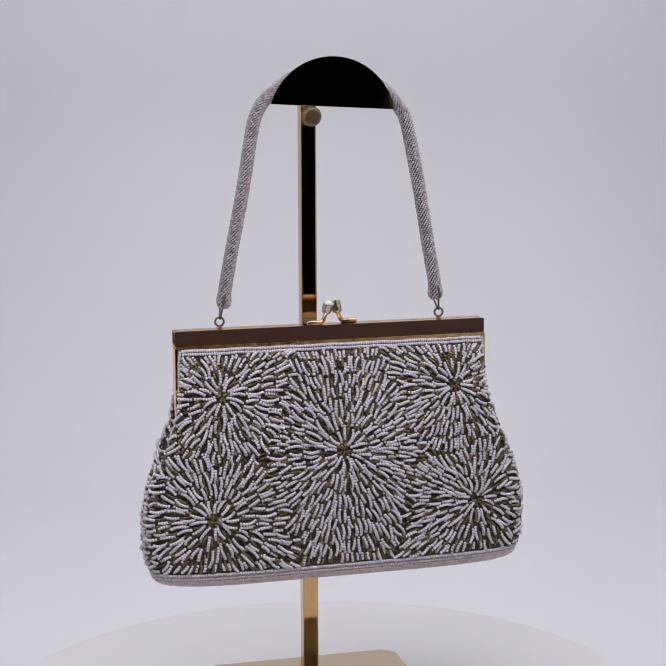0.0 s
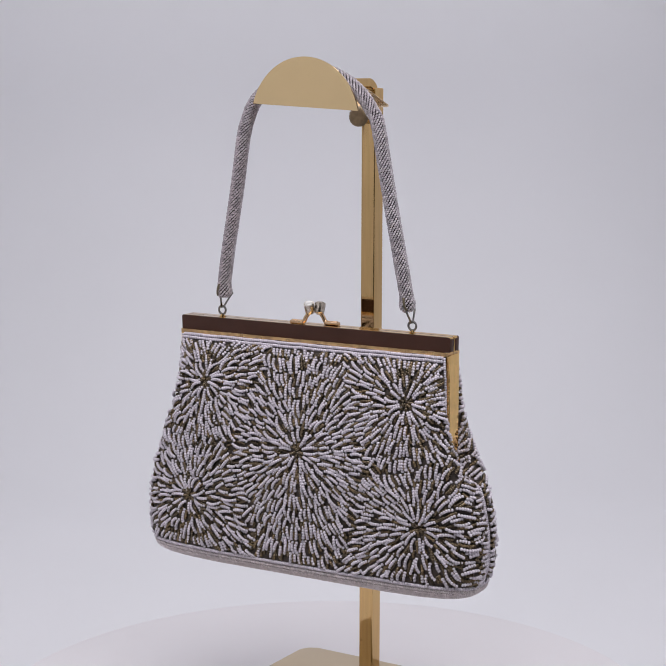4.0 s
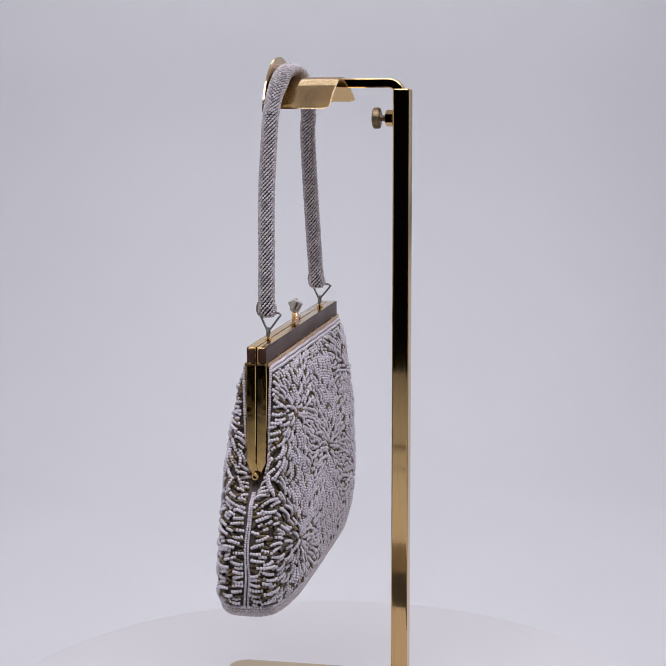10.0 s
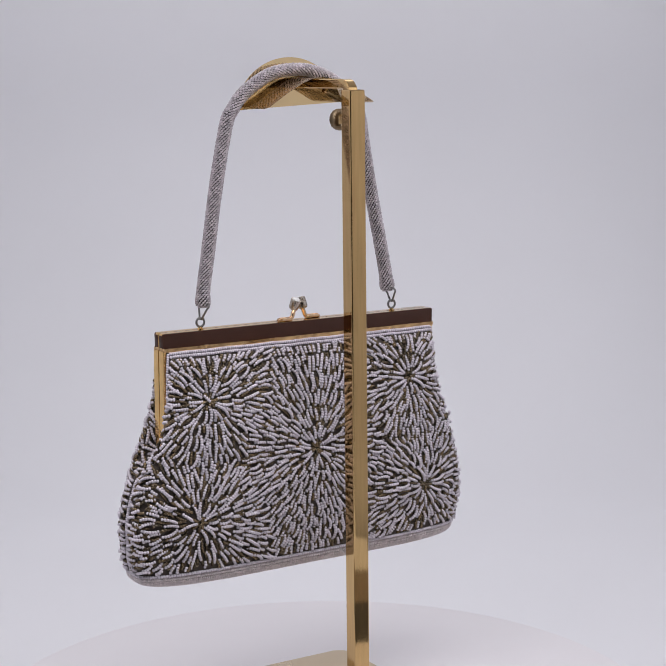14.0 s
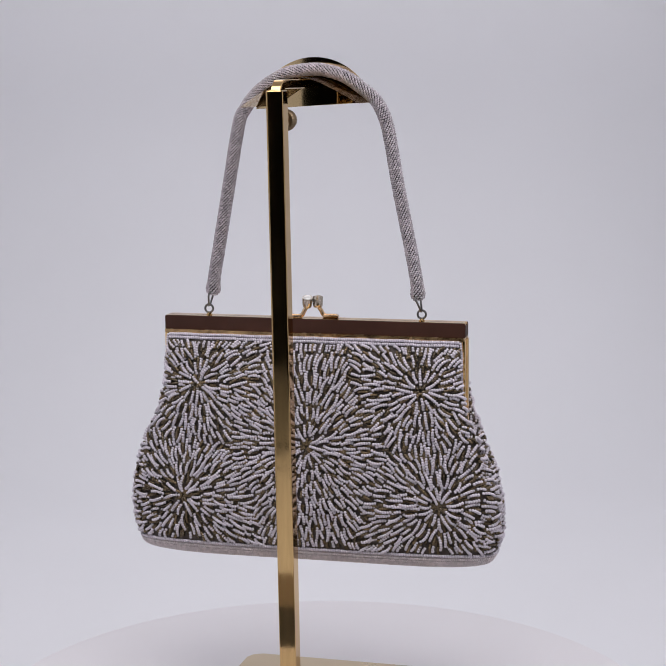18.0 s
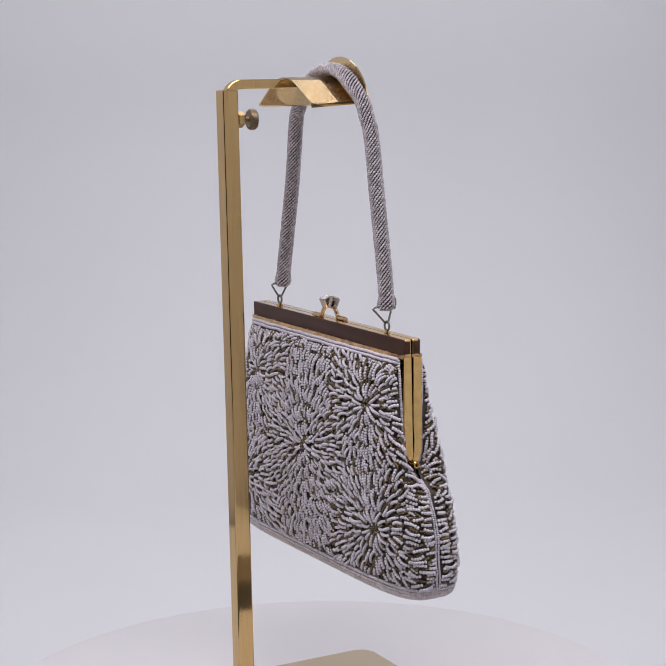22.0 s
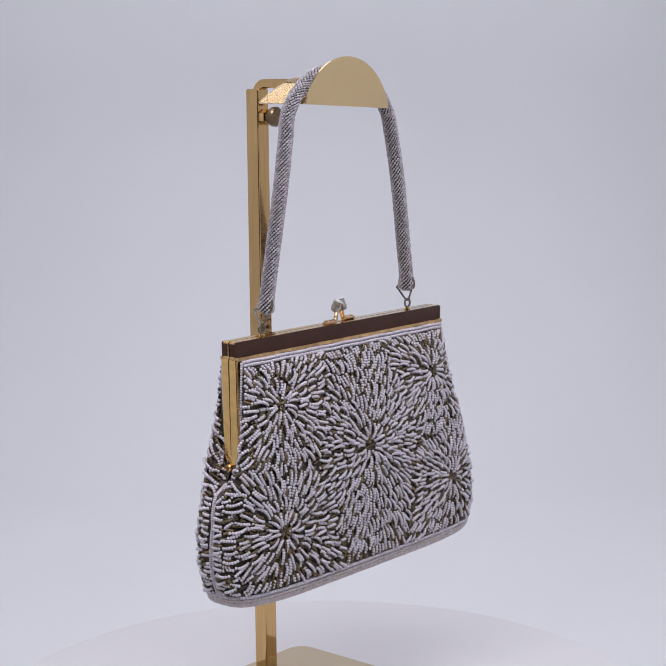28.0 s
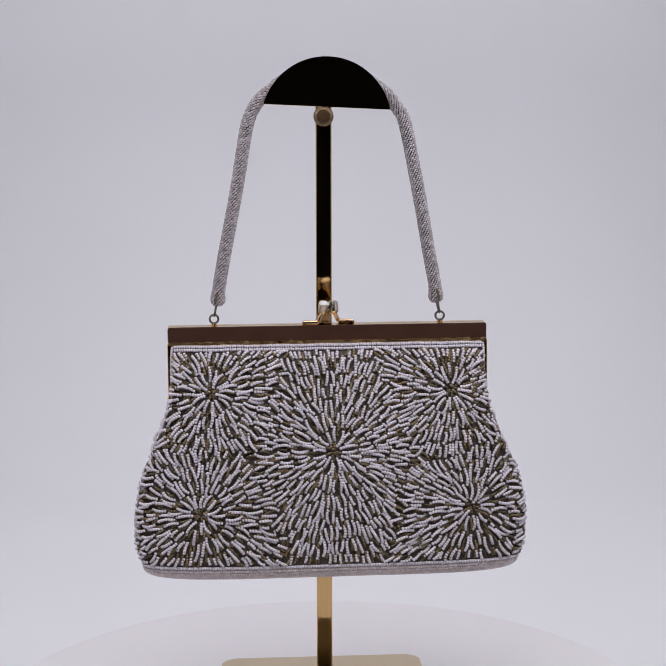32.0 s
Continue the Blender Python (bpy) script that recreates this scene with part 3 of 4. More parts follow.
    # and up against the border under the frame
    for k in range(4000):
        z = PANEL_TOP - rng.uniform(0.0045, 0.011)
        a = rng.uniform(-1, 1) * (span(z, 1) - 0.003)
        ang, i = aim(a, z)
        n = rng.choice((2, 3, 4))
        if fits(a, z, ang, n) and free(samples(a, z, ang, n), 0, 0.00195):
            keep(a, z, ang, n, 0, i, 0.09)
    # bronze threads lie between the white ones, and as spokes in the heart of each flower
    for i, (ca, cz, _) in enumerate(centres):
        for k in range(9):
            ang = 2 * math.pi * (k + rng.uniform(-0.4, 0.4)) / 9
            q = rng.uniform(0.0026, 0.0040)
            keep(ca + q * math.cos(ang), cz + q * math.sin(ang), ang, 3, 1, i, q)
    for gap, tries in ((0.00120, 8000), (0.00090, 9000), (0.00056, 12000)):
        for k in range(tries):
            z = rng.uniform(PANEL_LOW + 0.002, PANEL_TOP - 0.004)
            a = rng.uniform(-1, 1) * span(z, 1)
            ang, i = aim(a, z)
            r = math.hypot(a - centres[i][0], z - centres[i][1])
            n = rng.choice((3, 4, 4, 5, 6))
            ang += rng.gauss(0, 0.16)
            if r > 0.006 and fits(a, z, ang, n):
                p = samples(a, z, ang, n)
                if free(p, 0, gap) and free(p, 1, 0.00140):
                    keep(a, z, ang, n, 1, i, r)
    for k in range(5000):
        z = rng.uniform(PANEL_LOW + 0.002, PANEL_TOP - 0.004)
        end = rng.choice((-1, 1))
        a = end * (span(z, end) - abs(rng.gauss(0, 0.009)) - 0.003)
        ang, i = aim(a, z)
        n = rng.choice((3, 4, 5))
        if fits(a, z, ang, n):
            p = samples(a, z, ang, n)
            if free(p, 0, 0.00060) and free(p, 1, 0.00140):
                keep(a, z, ang, n, 1, i, 0.09)
    return out


def row_of_beads(heap, points, normals, pitch, radius, sides=7):
    """Beads edge to edge along a line of points."""
    tpl = bead_strand_mesh(1, pitch, radius, sides)
    pts = [Vector(p) for p in points]
    run = [0.0]
    for a, b in zip(pts, pts[1:]):
        run.append(run[-1] + (b - a).length)
    total = run[-1]
    n = max(1, round(total / pitch))
    xs = np.array([tuple(p) for p in pts])
    ns = np.array([tuple(v) for v in normals])
    for k in range(n):
        s = (k + 0.5) * total / n
        p = Vector([float(np.interp(s, run, xs[:, j])) for j in range(3)])
        q = Vector([float(np.interp(s + 0.0004, run, xs[:, j])) for j in range(3)])
        o = Vector([float(np.interp(s - 0.0004, run, xs[:, j])) for j in range(3)])
        nr = Vector([float(np.interp(s, run, ns[:, j])) for j in range(3)])
        wob = Vector((random.uniform(-1, 1), random.uniform(-1, 1), random.uniform(-1, 1))) * 0.00009
        heap.add(tpl, frame_on(p + wob, q - o, nr) @ Matrix.Diagonal((total / n / pitch, 1, 1, 1)))


def build_panel(root, side):
    rng = random.Random(11 if side < 0 else 29)
    where = "front" if side < 0 else "back"
    # backing cloth
    zs = np.linspace(PANEL_TOP + 0.0002, PANEL_LOW - 0.001, 44)
    verts, faces = [], []
    for z in zs:
        arc = section(z, side)[0]
        for t in np.linspace(-1, 1, 61):
            verts.append(skin(t * arc[-1], z, side))
    for j in range(len(zs) - 1):
        for i in range(60):
            q = j * 61 + i
            faces.append((q, q + 1, q + 62, q + 61) if side < 0 else (q, q + 61, q + 62, q + 1))
    panel = hang(where + "_panel", mesh_of(where + "_panel", verts, faces, M_CLOTH), root, "dark taupe satin panel worked with beaded starbursts", BAG)
    # threads of beads
    shapes = {}
    white, dark = Heap(), Heap()
    singles = 0
    for a, z, ang, n, kind, flower, r, gap in burst_strands(side, rng):
        half = n * BEAD_P / 2
        p = skin(a, z, side)
        d = skin(a + half * math.cos(ang), z + half * math.sin(ang), side) - skin(a - half * math.cos(ang), z - half * math.sin(ang), side)
        nr = normal_at(a, z, side)
        lift = rng.uniform(0.0004, 0.0010) if kind == 0 else rng.uniform(0.0003, 0.0007)
        m = frame_on(p + nr * lift, d, nr) @ pose(0, 0, 0, 0, rng.uniform(-9, 9), 0)
        loop = int(gap < 0.013 and z < -0.035)
        key = (n, kind, rng.randrange(5), loop)
        if key not in shapes:
            v = bead_strand_mesh(n, BEAD_P, BEAD_R if kind == 0 else 0.00108, 7 if kind == 0 else 6, (0.0014, 0.0017)[loop] * n / 6 if kind == 0 else 0.0006, (-0.0011, -0.0006, 0, 0.0006, 0.0011)[key[2]] * n / 6, key[2], 0.34 if kind == 0 else 0.68)
            shapes[key] = [v, None]
        if kind == 0 and flower == 0 and singles < 290:
            if shapes[key][1] is None:
                shapes[key][1] = mesh_of("bead_strand", shapes[key][0][0].tolist(), shapes[key][0][1], M_BEAD)
            hang("bead_strand", shapes[key][1], panel, "", m)
            singles += 1
        else:
            (white if kind == 0 else dark).add(shapes[key][0], m)
    tagged(hang("beadwork", white.mesh("beadwork", M_BEAD), panel, "short threads of chalk white glass beads in starbursts"), kind="stuff")
    tagged(hang("bronze_beadwork", dark.mesh("bronze_beadwork", M_OLIVE), panel, "threads of bronze glass beads between the white ones"), kind="stuff")
    # border rows: two under the frame, one or two down the arms
    trim = Heap()
    for z, inset in ((PANEL_TOP - 0.0010, 0.0012), (PANEL_TOP - 0.0030, 0.0016)):
        am = section(z, side)[0][-1] - inset
        line = [skin(-am + 2 * am * k / 60, z + 0.00012 * math.sin(k * 0.7), side) + Vector((0, side * 0.0007, 0)) for k in range(61)]
        row_of_beads(trim, line, [normal_at(-am * 0.98 + 1.96 * am * k / 60, z, side) for k in range(61)], 0.00146, 0.00108)
    for s in (-1, 1):
        for inset, z1 in ((0.0006, -0.072),):
            line, nor = [], []
            for k in range(25):
                z = PANEL_TOP - 0.001 + (z1 - PANEL_TOP) * k / 24
                a = s * (section(z, side)[0][-1] - inset)
                nr = normal_at(a * 0.985, z, side)
                line.append(skin(a, z, side) + nr * 0.0006)
                nor.append(nr)
            row_of_beads(trim, line, nor, 0.00146, 0.00088)
        if side > 0:
            continue
        # the seam down the side, below the hinge: two rows that part towards the bottom
        for q in (-1, 1):
            line, nor = [], []
            for k in range(25):
                z = -0.0815 - 0.0633 * k / 24
                line.append(Vector((s * (edge_x(z, s) + 0.0003 + 0.0004 * k / 24), mid_at(z) + float(skew_at(z, s * 0.115)) + q * (0.00060 + 0.0005 * k / 24) + 0.0006 * math.sin(k * 0.45), z)))
                nor.append(Vector((s, 0.25 * q, 0)))
            row_of_beads(trim, line, nor, 0.00124, 0.00076)
    # lower edge
    am = section(PANEL_LOW, side)[0][-1]
    line = [skin(-am + 2 * am * k / 80, PANEL_LOW + 0.0006, side) for k in range(81)]
    nor = [normal_at((-am + 2 * am * k / 80) * 0.985, PANEL_LOW, side) for k in range(81)]
    row_of_beads(trim, [p + n * 0.0008 for p, n in zip(line, nor)], nor, 0.00160, 0.00108)
    tagged(hang("bead_border", trim.mesh("bead_border", M_BEAD), panel, "edging rows of white glass beads"), kind="stuff")
    return panel


def build_base(root):
    """The flat bottom, edged with close rows of fine beads."""
    def rim(depth, z):
        pts = []
        for side in (-1, 1):
            arc = section(PANEL_LOW, side)[0]
            run = [skin(arc[0] + (arc[-1] - arc[0]) * k / 60, PANEL_LOW, side) for k in range(61)]
            pts += run if side < 0 else run[::-1]
        out = []
        for p in pts:
            v = Vector((p.x, p.y - mid_at(PANEL_LOW), 0))
            k = max(0.0, 1 - depth / max(0.004, math.hypot(v.x * 0.2, v.y)))
            f = 1 - 0.22 * min(1.0, abs(p.x) / 0.115) ** 6
            flat = Vector((p.x * (1 - depth * 0.8 / 0.116), mid_at(PANEL_LOW) + v.y * k, p.z + (z * f if z < 0 else z)))
            out.append(flat)
        return out

    profile = [(0.0, 0.0005), (-0.0003, -0.0017), (0.0003, -0.0037), (0.0018, -0.0056), (0.0046, -0.0072), (0.0090, -0.0082), (0.015, -0.0085)]
    rings = [rim(d, z) for d, z in profile]
    verts = [p for ring in rings for p in ring]
    n = len(rings[0])
    faces = [(j * n + i, (j + 1) * n + i, (j + 1) * n + (i + 1) % n, j * n + (i + 1) % n) for j in range(len(rings) - 1) for i in range(n)]
    faces.append(tuple((len(rings) - 1) * n + i for i in range(n)))
    base = hang("base_panel", mesh_of("base_panel", verts, faces, M_BASECLOTH), root, "lilac grey beaded bottom panel", BAG)
    heap = Heap()
    steps = [(0.0000, -0.0019), (0.0005, -0.0036), (0.0013, -0.0047), (0.0022, -0.0057), (0.0036, -0.0066), (0.0054, -0.0073), (0.0075, -0.0078)]
    for d, z in steps:
        ring = rim(d - 0.0006, z)
        ring.append(ring[0])
        nor = [Vector((p.x * 0.15, p.y - mid_at(PANEL_LOW), -0.006 if z < -0.007 else 0)).normalized() for p in ring]
        row_of_beads(heap, ring, nor, 0.00128, 0.00096 if z > -0.002 else 0.00092, 6)
    tagged(hang("edge_beadwork", heap.mesh("edge_beadwork", M_BEAD_FINE), base, "close rows of fine lilac grey beads"), kind="stuff")
    return base


def build_gusset(root):
    """Cloth that closes the bag between the arms."""
    for s in (-1, 1):
        bm = bmesh.new()
        rows = []
        for k in range(11):
            z = -0.012 - 0.074 * k / 10
            e = max(0.0012, edge_at(z))
            x = 0.0925 if z > -0.074 else 0.0925 + (edge_x(z, s) - 0.0945) * 0.9
            rows.append([bm.verts.new((s * (x - dx), mid_at(z) + q * e, z)) for q, dx in ((-1, 0), (1, 0), (1, 0.0012), (-1, 0.0012))])
        for a, b in zip(rows, rows[1:]):
            for i in range(4):
                bm.faces.new((a[i], a[(i + 1) % 4], b[(i + 1) % 4], b[i]))
        bm.faces.new(rows[0][::-1])
        bm.faces.new(rows[-1])
        part("gusset", bm, M_CLOTH, root, "dark satin gusset between the frame arms", BAG)


def rounded(half, z0, z1, r):
    """Outline of a bar with rounded upper corners."""
    top = [(half - r + r * math.sin(radians(a)), z1 - r + r * math.cos(radians(a))) for a in range(0, 91, 15)]
    return [(-half, z0)] + [(-x, z) for x, z in top[::-1]] + top + [(half, z0)]


def bevelled(outline, y0, y1, b):
    bm = prism_bm(outline, y0, y1)
    rim = [e for e in bm.edges if abs(e.verts[0].co.y - e.verts[1].co.y) < 1e-7]
    bmesh.ops.bevel(bm, geom=rim, offset=b, segments=2, profile=0.5, affect="EDGES")
    return bm


def ragged_lip(y0, y1, half, z1, z0):
    """A pressed strip whose lower edge is worn and uneven."""
    rng = random.Random(5 if y0 < 0 else 6)
    bm = bmesh.new()
    rings = []
    for k in range(121):
        x = -half + 2 * half * k / 120
        low = z0 + 0.00035 * math.sin(k * 0.9) * math.sin(k * 0.23) + rng.uniform(-0.00008, 0.00008)
        out = 0.00012 * math.sin(k * 0.31)
        near, far = (y0 + out, y1) if y0 + y1 < 0 else (y0, y1 + out)
        rings.append([bm.verts.new((x, y, z)) for y, z in ((near, z1), (far, z1), (far, low), (near, low))])
    for a, b in zip(rings, rings[1:]):
        for i in range(4):
            bm.faces.new((a[i], a[(i + 1) % 4], b[(i + 1) % 4], b[i]))
    bm.faces.new(rings[0][::-1])
    bm.faces.new(rings[-1])
    return bm


def build_frame(root):
    # two bars of gilt metal with a brown enamel face, meeting along the middle
    for side, where in ((-1, "front_bar"), (1, "back_bar")):
        y_in, y_out = side * 0.00035, side * 0.0050
        lo, hi = sorted((y_in, y_out))
        bar = part(where, bevelled(rounded(0.0965, -0.0094, 0.0, 0.0009), lo, hi, 0.0006), M_FRAME_GOLD, root, "gilt metal bar of the bag frame", BAG, 24)
        lo, hi = sorted((y_out - side * 0.0006, y_out + side * 0.0005))
        part("enamel_face", bevelled(rounded(0.0967, -0.0090, -0.0001, 0.0009), lo, hi, 0.0003), M_ENAMEL, bar, "glossy brown enamel facing", None, 24)
        for s in (-1, 1):
            a, b = sorted((s * 0.0958, s * 0.0969))
            lo, hi = sorted((y_in + side * 0.0006, y_out - side * 0.0002))
            part("enamel_end", box_bm(a, b, lo, hi, -0.0086, -0.0012, 0.0004, 2), M_ENAMEL, bar, "brown enamel end of the bar", None, 24)
        lo, hi = sorted((y_in, y_out + side * 0.0019))
        part("lip", ragged_lip(lo, hi, 0.0964, -0.0088, -0.0110), M_LIP, bar, "thin worn copper lip under the enamel", None, 40)
    # arms at both ends, tapering to the hinge
    for s in (-1, 1):
        for side, where in ((-1, "front_arm"), (1, "back_arm")):
            bm = bmesh.new()
            prof = [(0.0003, 0.0058, -0.0104), (0.0003, 0.0060, -0.020), (0.0002, 0.0058, -0.050), (0.0001, 0.0054, -0.0660), (-0.0010, 0.0036, -0.0705), (-0.0018, 0.0014, -0.0742)]
            rings = []
            for y0, y1, z in prof:
                ym = mid_at(z)
                lean = 0.0002 * (-z - 0.0104) / 0.064
                corners = [(0.0946 + lean, y0), (0.0969 + lean, y0), (0.0972 + lean, y0 + 0.0003), (0.0972 + lean, y1 - 0.0003), (0.0969 + lean, y1), (0.0946 + lean, y1)]
                rings.append([bm.verts.new((s * (x - (0.0004 if side > 0 else 0)), side * y + ym, z)) for x, y in corners])
            for a, b in zip(rings, rings[1:]):
                for i in range(6):
                    bm.faces.new((a[i], a[(i + 1) % 6], b[(i + 1) % 6], b[i]))
            bm.faces.new(rings[0][::-1])
            bm.faces.new(rings[-1])
            part(where, bm, M_ARM, root, "flat gilt side arm of the bag frame", BAG, 35)
        pin = lathe_bm([(0.0018, 0.0), (0.0023, 0.0003), (0.0023, 0.0040), (0.0019, 0.0046), (0.0012, 0.0046), (0.0011, 0.0026)], 24)
        part("hinge_pin", pin, M_FRAME_GOLD, root, "gilt hinge rivet", BAG @ Matrix.Translation((s * 0.0957, mid_at(-0.073), -0.0733)) @ pose(0, 0, 0, 0, s * 90), 30)


def build_clasp(root):
    """Kiss lock: two bent prongs, each with a capped paste stone."""
    for s, side, hx in ((-1, -1, -0.0024), (1, 1, 0.0037)):
        yc = side * 0.0022
        ox = 0.0006
        bend = [(ox + s * 0.0150, yc, 0.0012), (ox + s * 0.0110, yc, 0.0012), (ox + s * 0.0080, yc, 0.0013), (ox + s * 0.0061, yc, 0.0021), (ox + s * 0.0051, yc * 0.9, 0.0042), (hx + s * 0.0008, yc * 0.6, 0.0064), (hx, yc * 0.4, 0.0084)]
        line = smooth_line(bend, 24)[0]
        clasp = part("clasp_prong", tube_bm(line, lambda t: 0.00125 + 0.0002 * (1 - t), 10), M_CLASP, root, "bent gilt prong of the kiss lock", BAG, 60)
        part("clasp_plate", box_bm(*sorted((ox + s * 0.0160, ox + s * 0.0062)), yc - 0.0018, yc + 0.0018, 0.0001, 0.0020, 0.0005, 2), M_CLASP, clasp, "gilt foot plate", None, 24)
        head = Matrix.Translation((hx, yc * 0.5, 0.0101)) @ pose(0, 0, 0, side * -24, s * -8, 0) @ Matrix.Scale(1.14, 4)
        cap = bmesh.new()
        for k, (r, z) in enumerate(((0.0016, -0.0034), (0.0024, -0.0029), (0.0027, -0.0018), (0.0029, 0.0022), (0.0029, 0.0027), (0.0024, 0.0027))):
            for q in range(32):
                a = 2 * math.pi * q / 32
                flute = 1.0 if k in (0, 1, 5) else 1.0 - 0.05 * (q % 2)
                cap.verts.new((r * flute * math.cos(a), r * flute * math.sin(a), z))
        cap.verts.ensure_lookup_table()
        for k in range(5):
            for q in range(32):
                cap.faces.new([cap.verts[i] for i in (k * 32 + q, k * 32 + (q + 1) % 32, (k + 1) * 32 + (q + 1) % 32, (k + 1) * 32 + q)])
        cap.faces.new([cap.verts[q] for q in range(31, -1, -1)])
        cap.faces.new([cap.verts[160 + q] for q in range(32)])
        bmesh.ops.transform(cap, matrix=head, verts=cap.verts[:])
        part("clasp_cap", cap, M_SILVER, clasp, "fluted silvered cup", None, 28)
        stone = lathe_bm([(0.0024, 0.0024), (0.0024, 0.0029), (0.0018, 0.0033), (0.0012, 0.0034)], 10, head)
        part("clasp_stone", stone, M_CRYSTAL, clasp, "faceted clear paste stone", None, 10)


HANDLE = [(-0.0663, -0.0009, 0.0132), (-0.0655, -0.0015, 0.0225), (-0.0618, -0.0019, 0.0428), (-0.054, -0.0022, 0.0812), (-0.0484, -0.0022, 0.113), (-0.0456, -0.0008, 0.1245), (-0.0408, -0.0007, 0.1337), (-0.0325, -0.0007, 0.1413), (-0.021, -0.001, 0.1489), (-0.008, -0.0016, 0.1528), (0.004, -0.0022, 0.1531), (0.0165, -0.0026, 0.1508), (0.028, -0.0026, 0.1448), (0.0372, -0.0026, 0.1375), (0.0436, -0.0026, 0.129), (0.0476, -0.0026, 0.1205), (0.055, -0.0033, 0.0828), (0.062, -0.0021, 0.043), (0.0656, -0.0015, 0.023), (0.0663, -0.0009, 0.0132)]


def smooth_line(points, count):
    """A Catmull-Rom line through points, evenly spaced."""
    pts = [Vector(p) for p in points]
    fine = []
    for i in range(len(pts) - 1):
        a, b, c, d = pts[max(0, i - 1)], pts[i], pts[i + 1], pts[min(len(pts) - 1, i + 2)]
        for k in range(12):
            t = k / 12
            fine.append(0.5 * ((2 * b) + (c - a) * t + (2 * a - 5 * b + 4 * c - d) * t * t + (3 * b - a - 3 * c + d) * t ** 3))
    fine.append(pts[-1])
    run = [0.0]
    for a, b in zip(fine, fine[1:]):
        run.append(run[-1] + (b - a).length)
    xs = np.array([tuple(p) for p in fine])
    out = []
    for k in range(count):
        s = run[-1] * k / (count - 1)
        out.append(Vector([float(np.interp(s, run, xs[:, j])) for j in range(3)]))
    return out, run[-1]


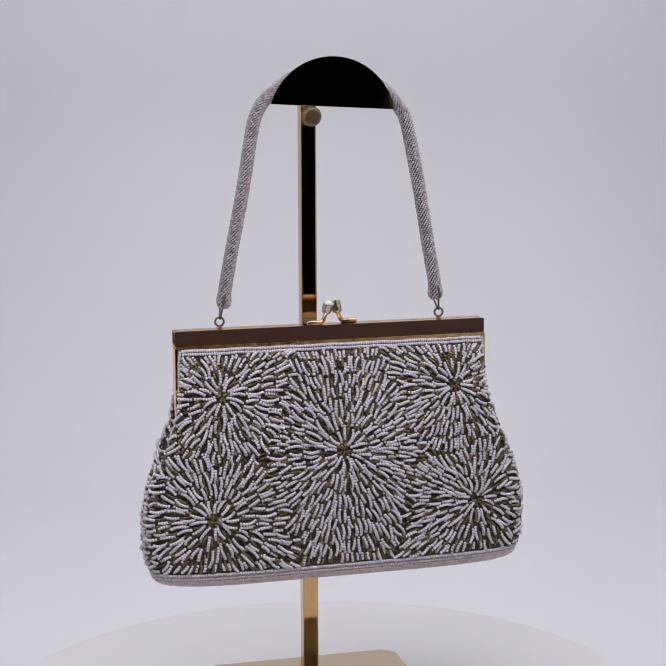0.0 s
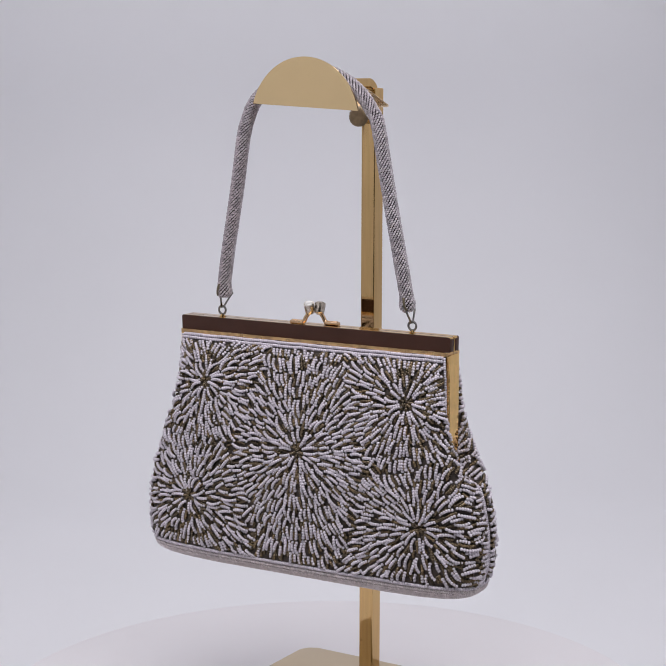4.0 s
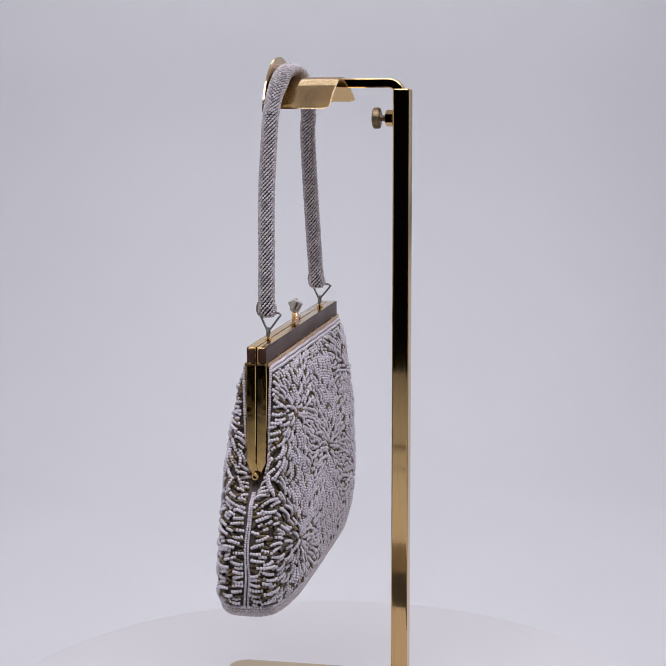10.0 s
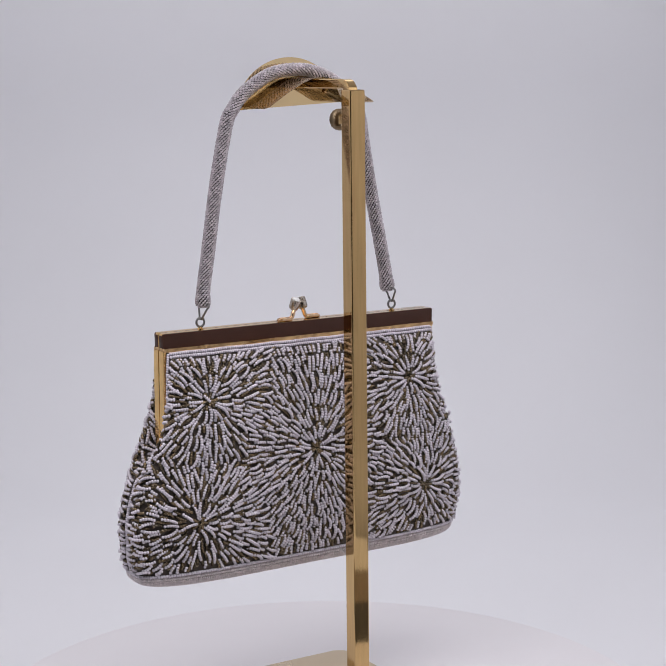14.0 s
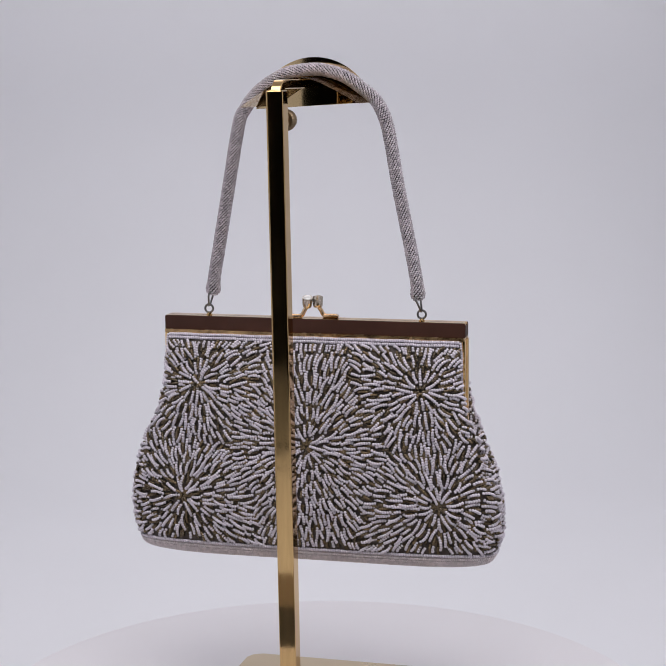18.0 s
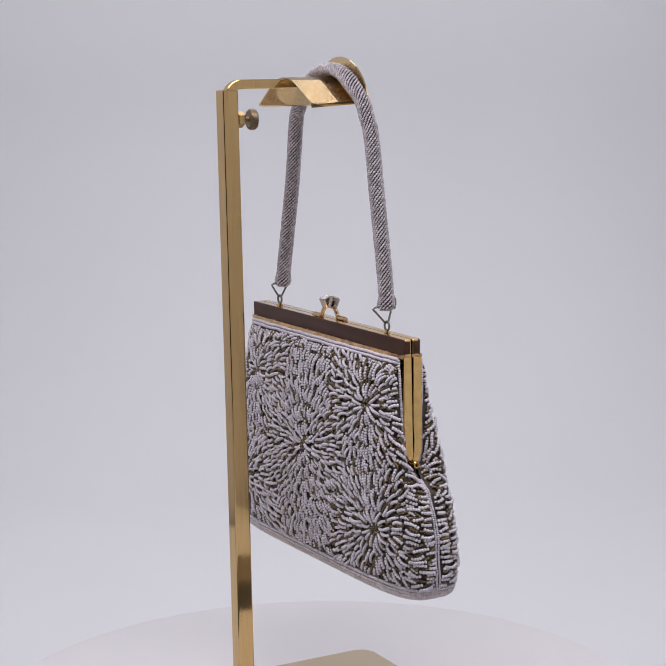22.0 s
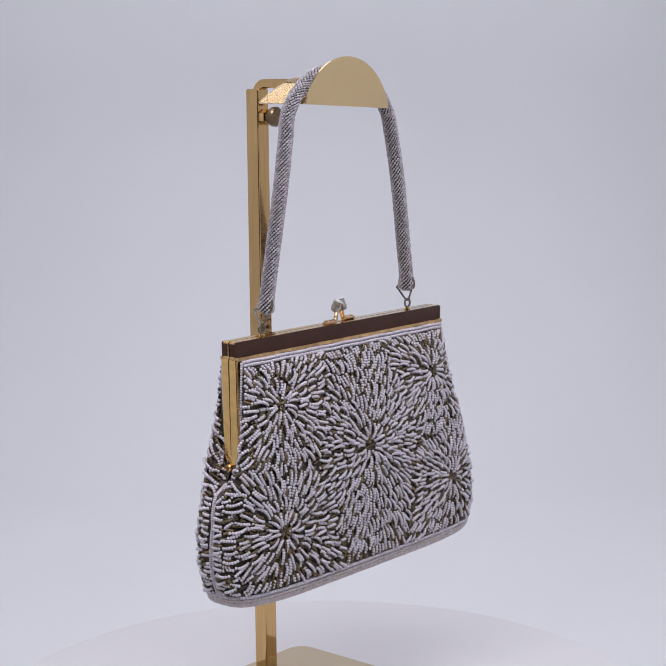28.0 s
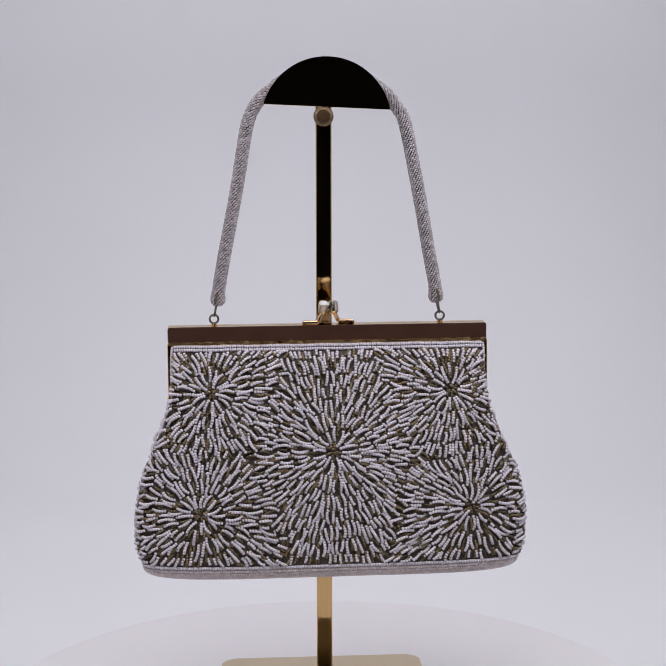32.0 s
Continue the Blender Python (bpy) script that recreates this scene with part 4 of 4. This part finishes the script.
def build_handle(root):
    row_pitch = 0.00122
    _, total = smooth_line(HANDLE, 10)
    n = int(total / row_pitch)
    line, _ = smooth_line(HANDLE, n)
    around = 12
    half_y, half_x = 0.00440, 0.00350
    core_v, core_f = [], []
    bead = bead_strand_mesh(1, 0.00168, 0.00063, 7)
    heap = Heap()
    for i, p in enumerate(line):
        t = (line[min(n - 1, i + 1)] - line[max(0, i - 1)]).normalized()
        yv = Vector((0, 1, 0))
        xv = yv.cross(t).normalized()
        yv = t.cross(xv)
        end = min(i, n - 1 - i) * row_pitch
        grow = 1.0 + 0.20 * math.exp(-((end - 0.0035) / 0.0028) ** 2) - 0.30 * math.exp(-end / 0.0007)
        # flattened where it lies on the saddle
        flat = 1.0 + 0.18 * max(0.0, min(1.0, (p.z - 0.134) / 0.010))
        for k in range(around):
            a = 2 * math.pi * (k + 0.5 * (i % 2)) / around
            c, s = math.cos(a), math.sin(a)
            pos = p + xv * (half_x * grow * c) + yv * (half_y * (grow * flat * s + flat - 1.0))
            nr = (xv * (c / half_x) + yv * (s / half_y)).normalized()
            tan = nr.cross(t).normalized()
            slant = (t * 0.50 - tan * 0.86).normalized()
            jig = Vector((random.uniform(-1, 1), random.uniform(-1, 1), random.uniform(-1, 1))) * 0.00010
            heap.add(bead, frame_on(pos + jig, slant, nr))
        for k in range(12):
            a = 2 * math.pi * k / 12
            core_v.append(p + xv * (half_x * 0.80 * math.cos(a)) + yv * (half_y * 0.84 * math.sin(a)))
    for i in range(n - 1):
        for k in range(12):
            core_f.append((i * 12 + k, i * 12 + (k + 1) % 12, (i + 1) * 12 + (k + 1) % 12, (i + 1) * 12 + k))
    core_f += [tuple(range(12))[::-1], tuple((n - 1) * 12 + k for k in range(12))]
    handle = hang("handle", mesh_of("handle", core_v, core_f, M_CORE), root, "flattened rope handle covered in pearly grey beads", BAG)
    tagged(hang("handle_beadwork", heap.mesh("handle_beadwork", M_BEAD_HANDLE), handle, "pearly grey glass beads in slanting rows"), kind="stuff")
    for s in (-1, 1):
        cord = [(s * 0.0668 + s * 0.0012, -0.0054, 0.0140), (s * 0.0664 + s * 0.0010, -0.0066, 0.0162), (s * 0.0661 + s * 0.0008, -0.0068, 0.0186), (s * 0.0657 + s * 0.0006, -0.0060, 0.0212)]
        part("binding_cord", tube_bm(cord, 0.00075, 8), M_CORD, handle, "olive thread binding at the handle end", None, 70)
        x = s * 0.0688
        ring = [(x + 0.0026 * math.cos(2 * math.pi * k / 28), 0.0, 0.0041 + 0.0026 * math.sin(2 * math.pi * k / 28)) for k in range(28)]
        part("frame_ring", tube_bm(ring, 0.00068, 10, True), M_STEEL, root, "round steel eyelet on the bar", BAG, 70)
        part("ring_foot", lathe_bm([(0.0019, 0.0), (0.0019, 0.0006), (0.0011, 0.0013), (0.0008, 0.0016)], 16, Matrix.Translation((x, 0, -0.0002))), M_FRAME_GOLD, root, "soldered gilt foot", BAG, 40)
        top = s * 0.0664
        # the wire lies askew in the handle's end
        b, f = (0.0080, 0.0052) if s < 0 else (0.0070, 0.0062)
        tri = [(x - s * 0.0002, -0.0009, 0.0058), (x - s * 0.0002, 0.0009, 0.0058), (top + s * 0.0006, b * 0.86, 0.0128), (top, b, 0.0140), (top - s * 0.0003, b * 0.82, 0.0150), (top - s * 0.0003, -f * 0.86, 0.0166), (top, -f, 0.0158), (top + s * 0.0006, -f * 0.86, 0.0146)]
        part("triangle_link", tube_bm(tri, 0.00062, 8, True), M_STEEL, root, "bent steel wire link to the handle", BAG, 70)
    return handle


def build_bag():
    root = thing("handbag", "beaded evening handbag with gilt frame hanging from the stand", "handbag")
    build_panel(root, -1)
    build_panel(root, 1)
    build_base(root)
    build_gusset(root)
    build_frame(root)
    build_clasp(root)
    build_handle(root)
    return root


build_backdrop()
build_box()
turntable = build_turntable()
stand = build_stand()
bag = build_bag()


def motions():
    rows = [(k / 5, pose(0, 0, 0, 0, 0, turn(k / 5))) for k in range(161)]
    for ob in (turntable, stand, bag):
        walk(ob, rows)


motions()
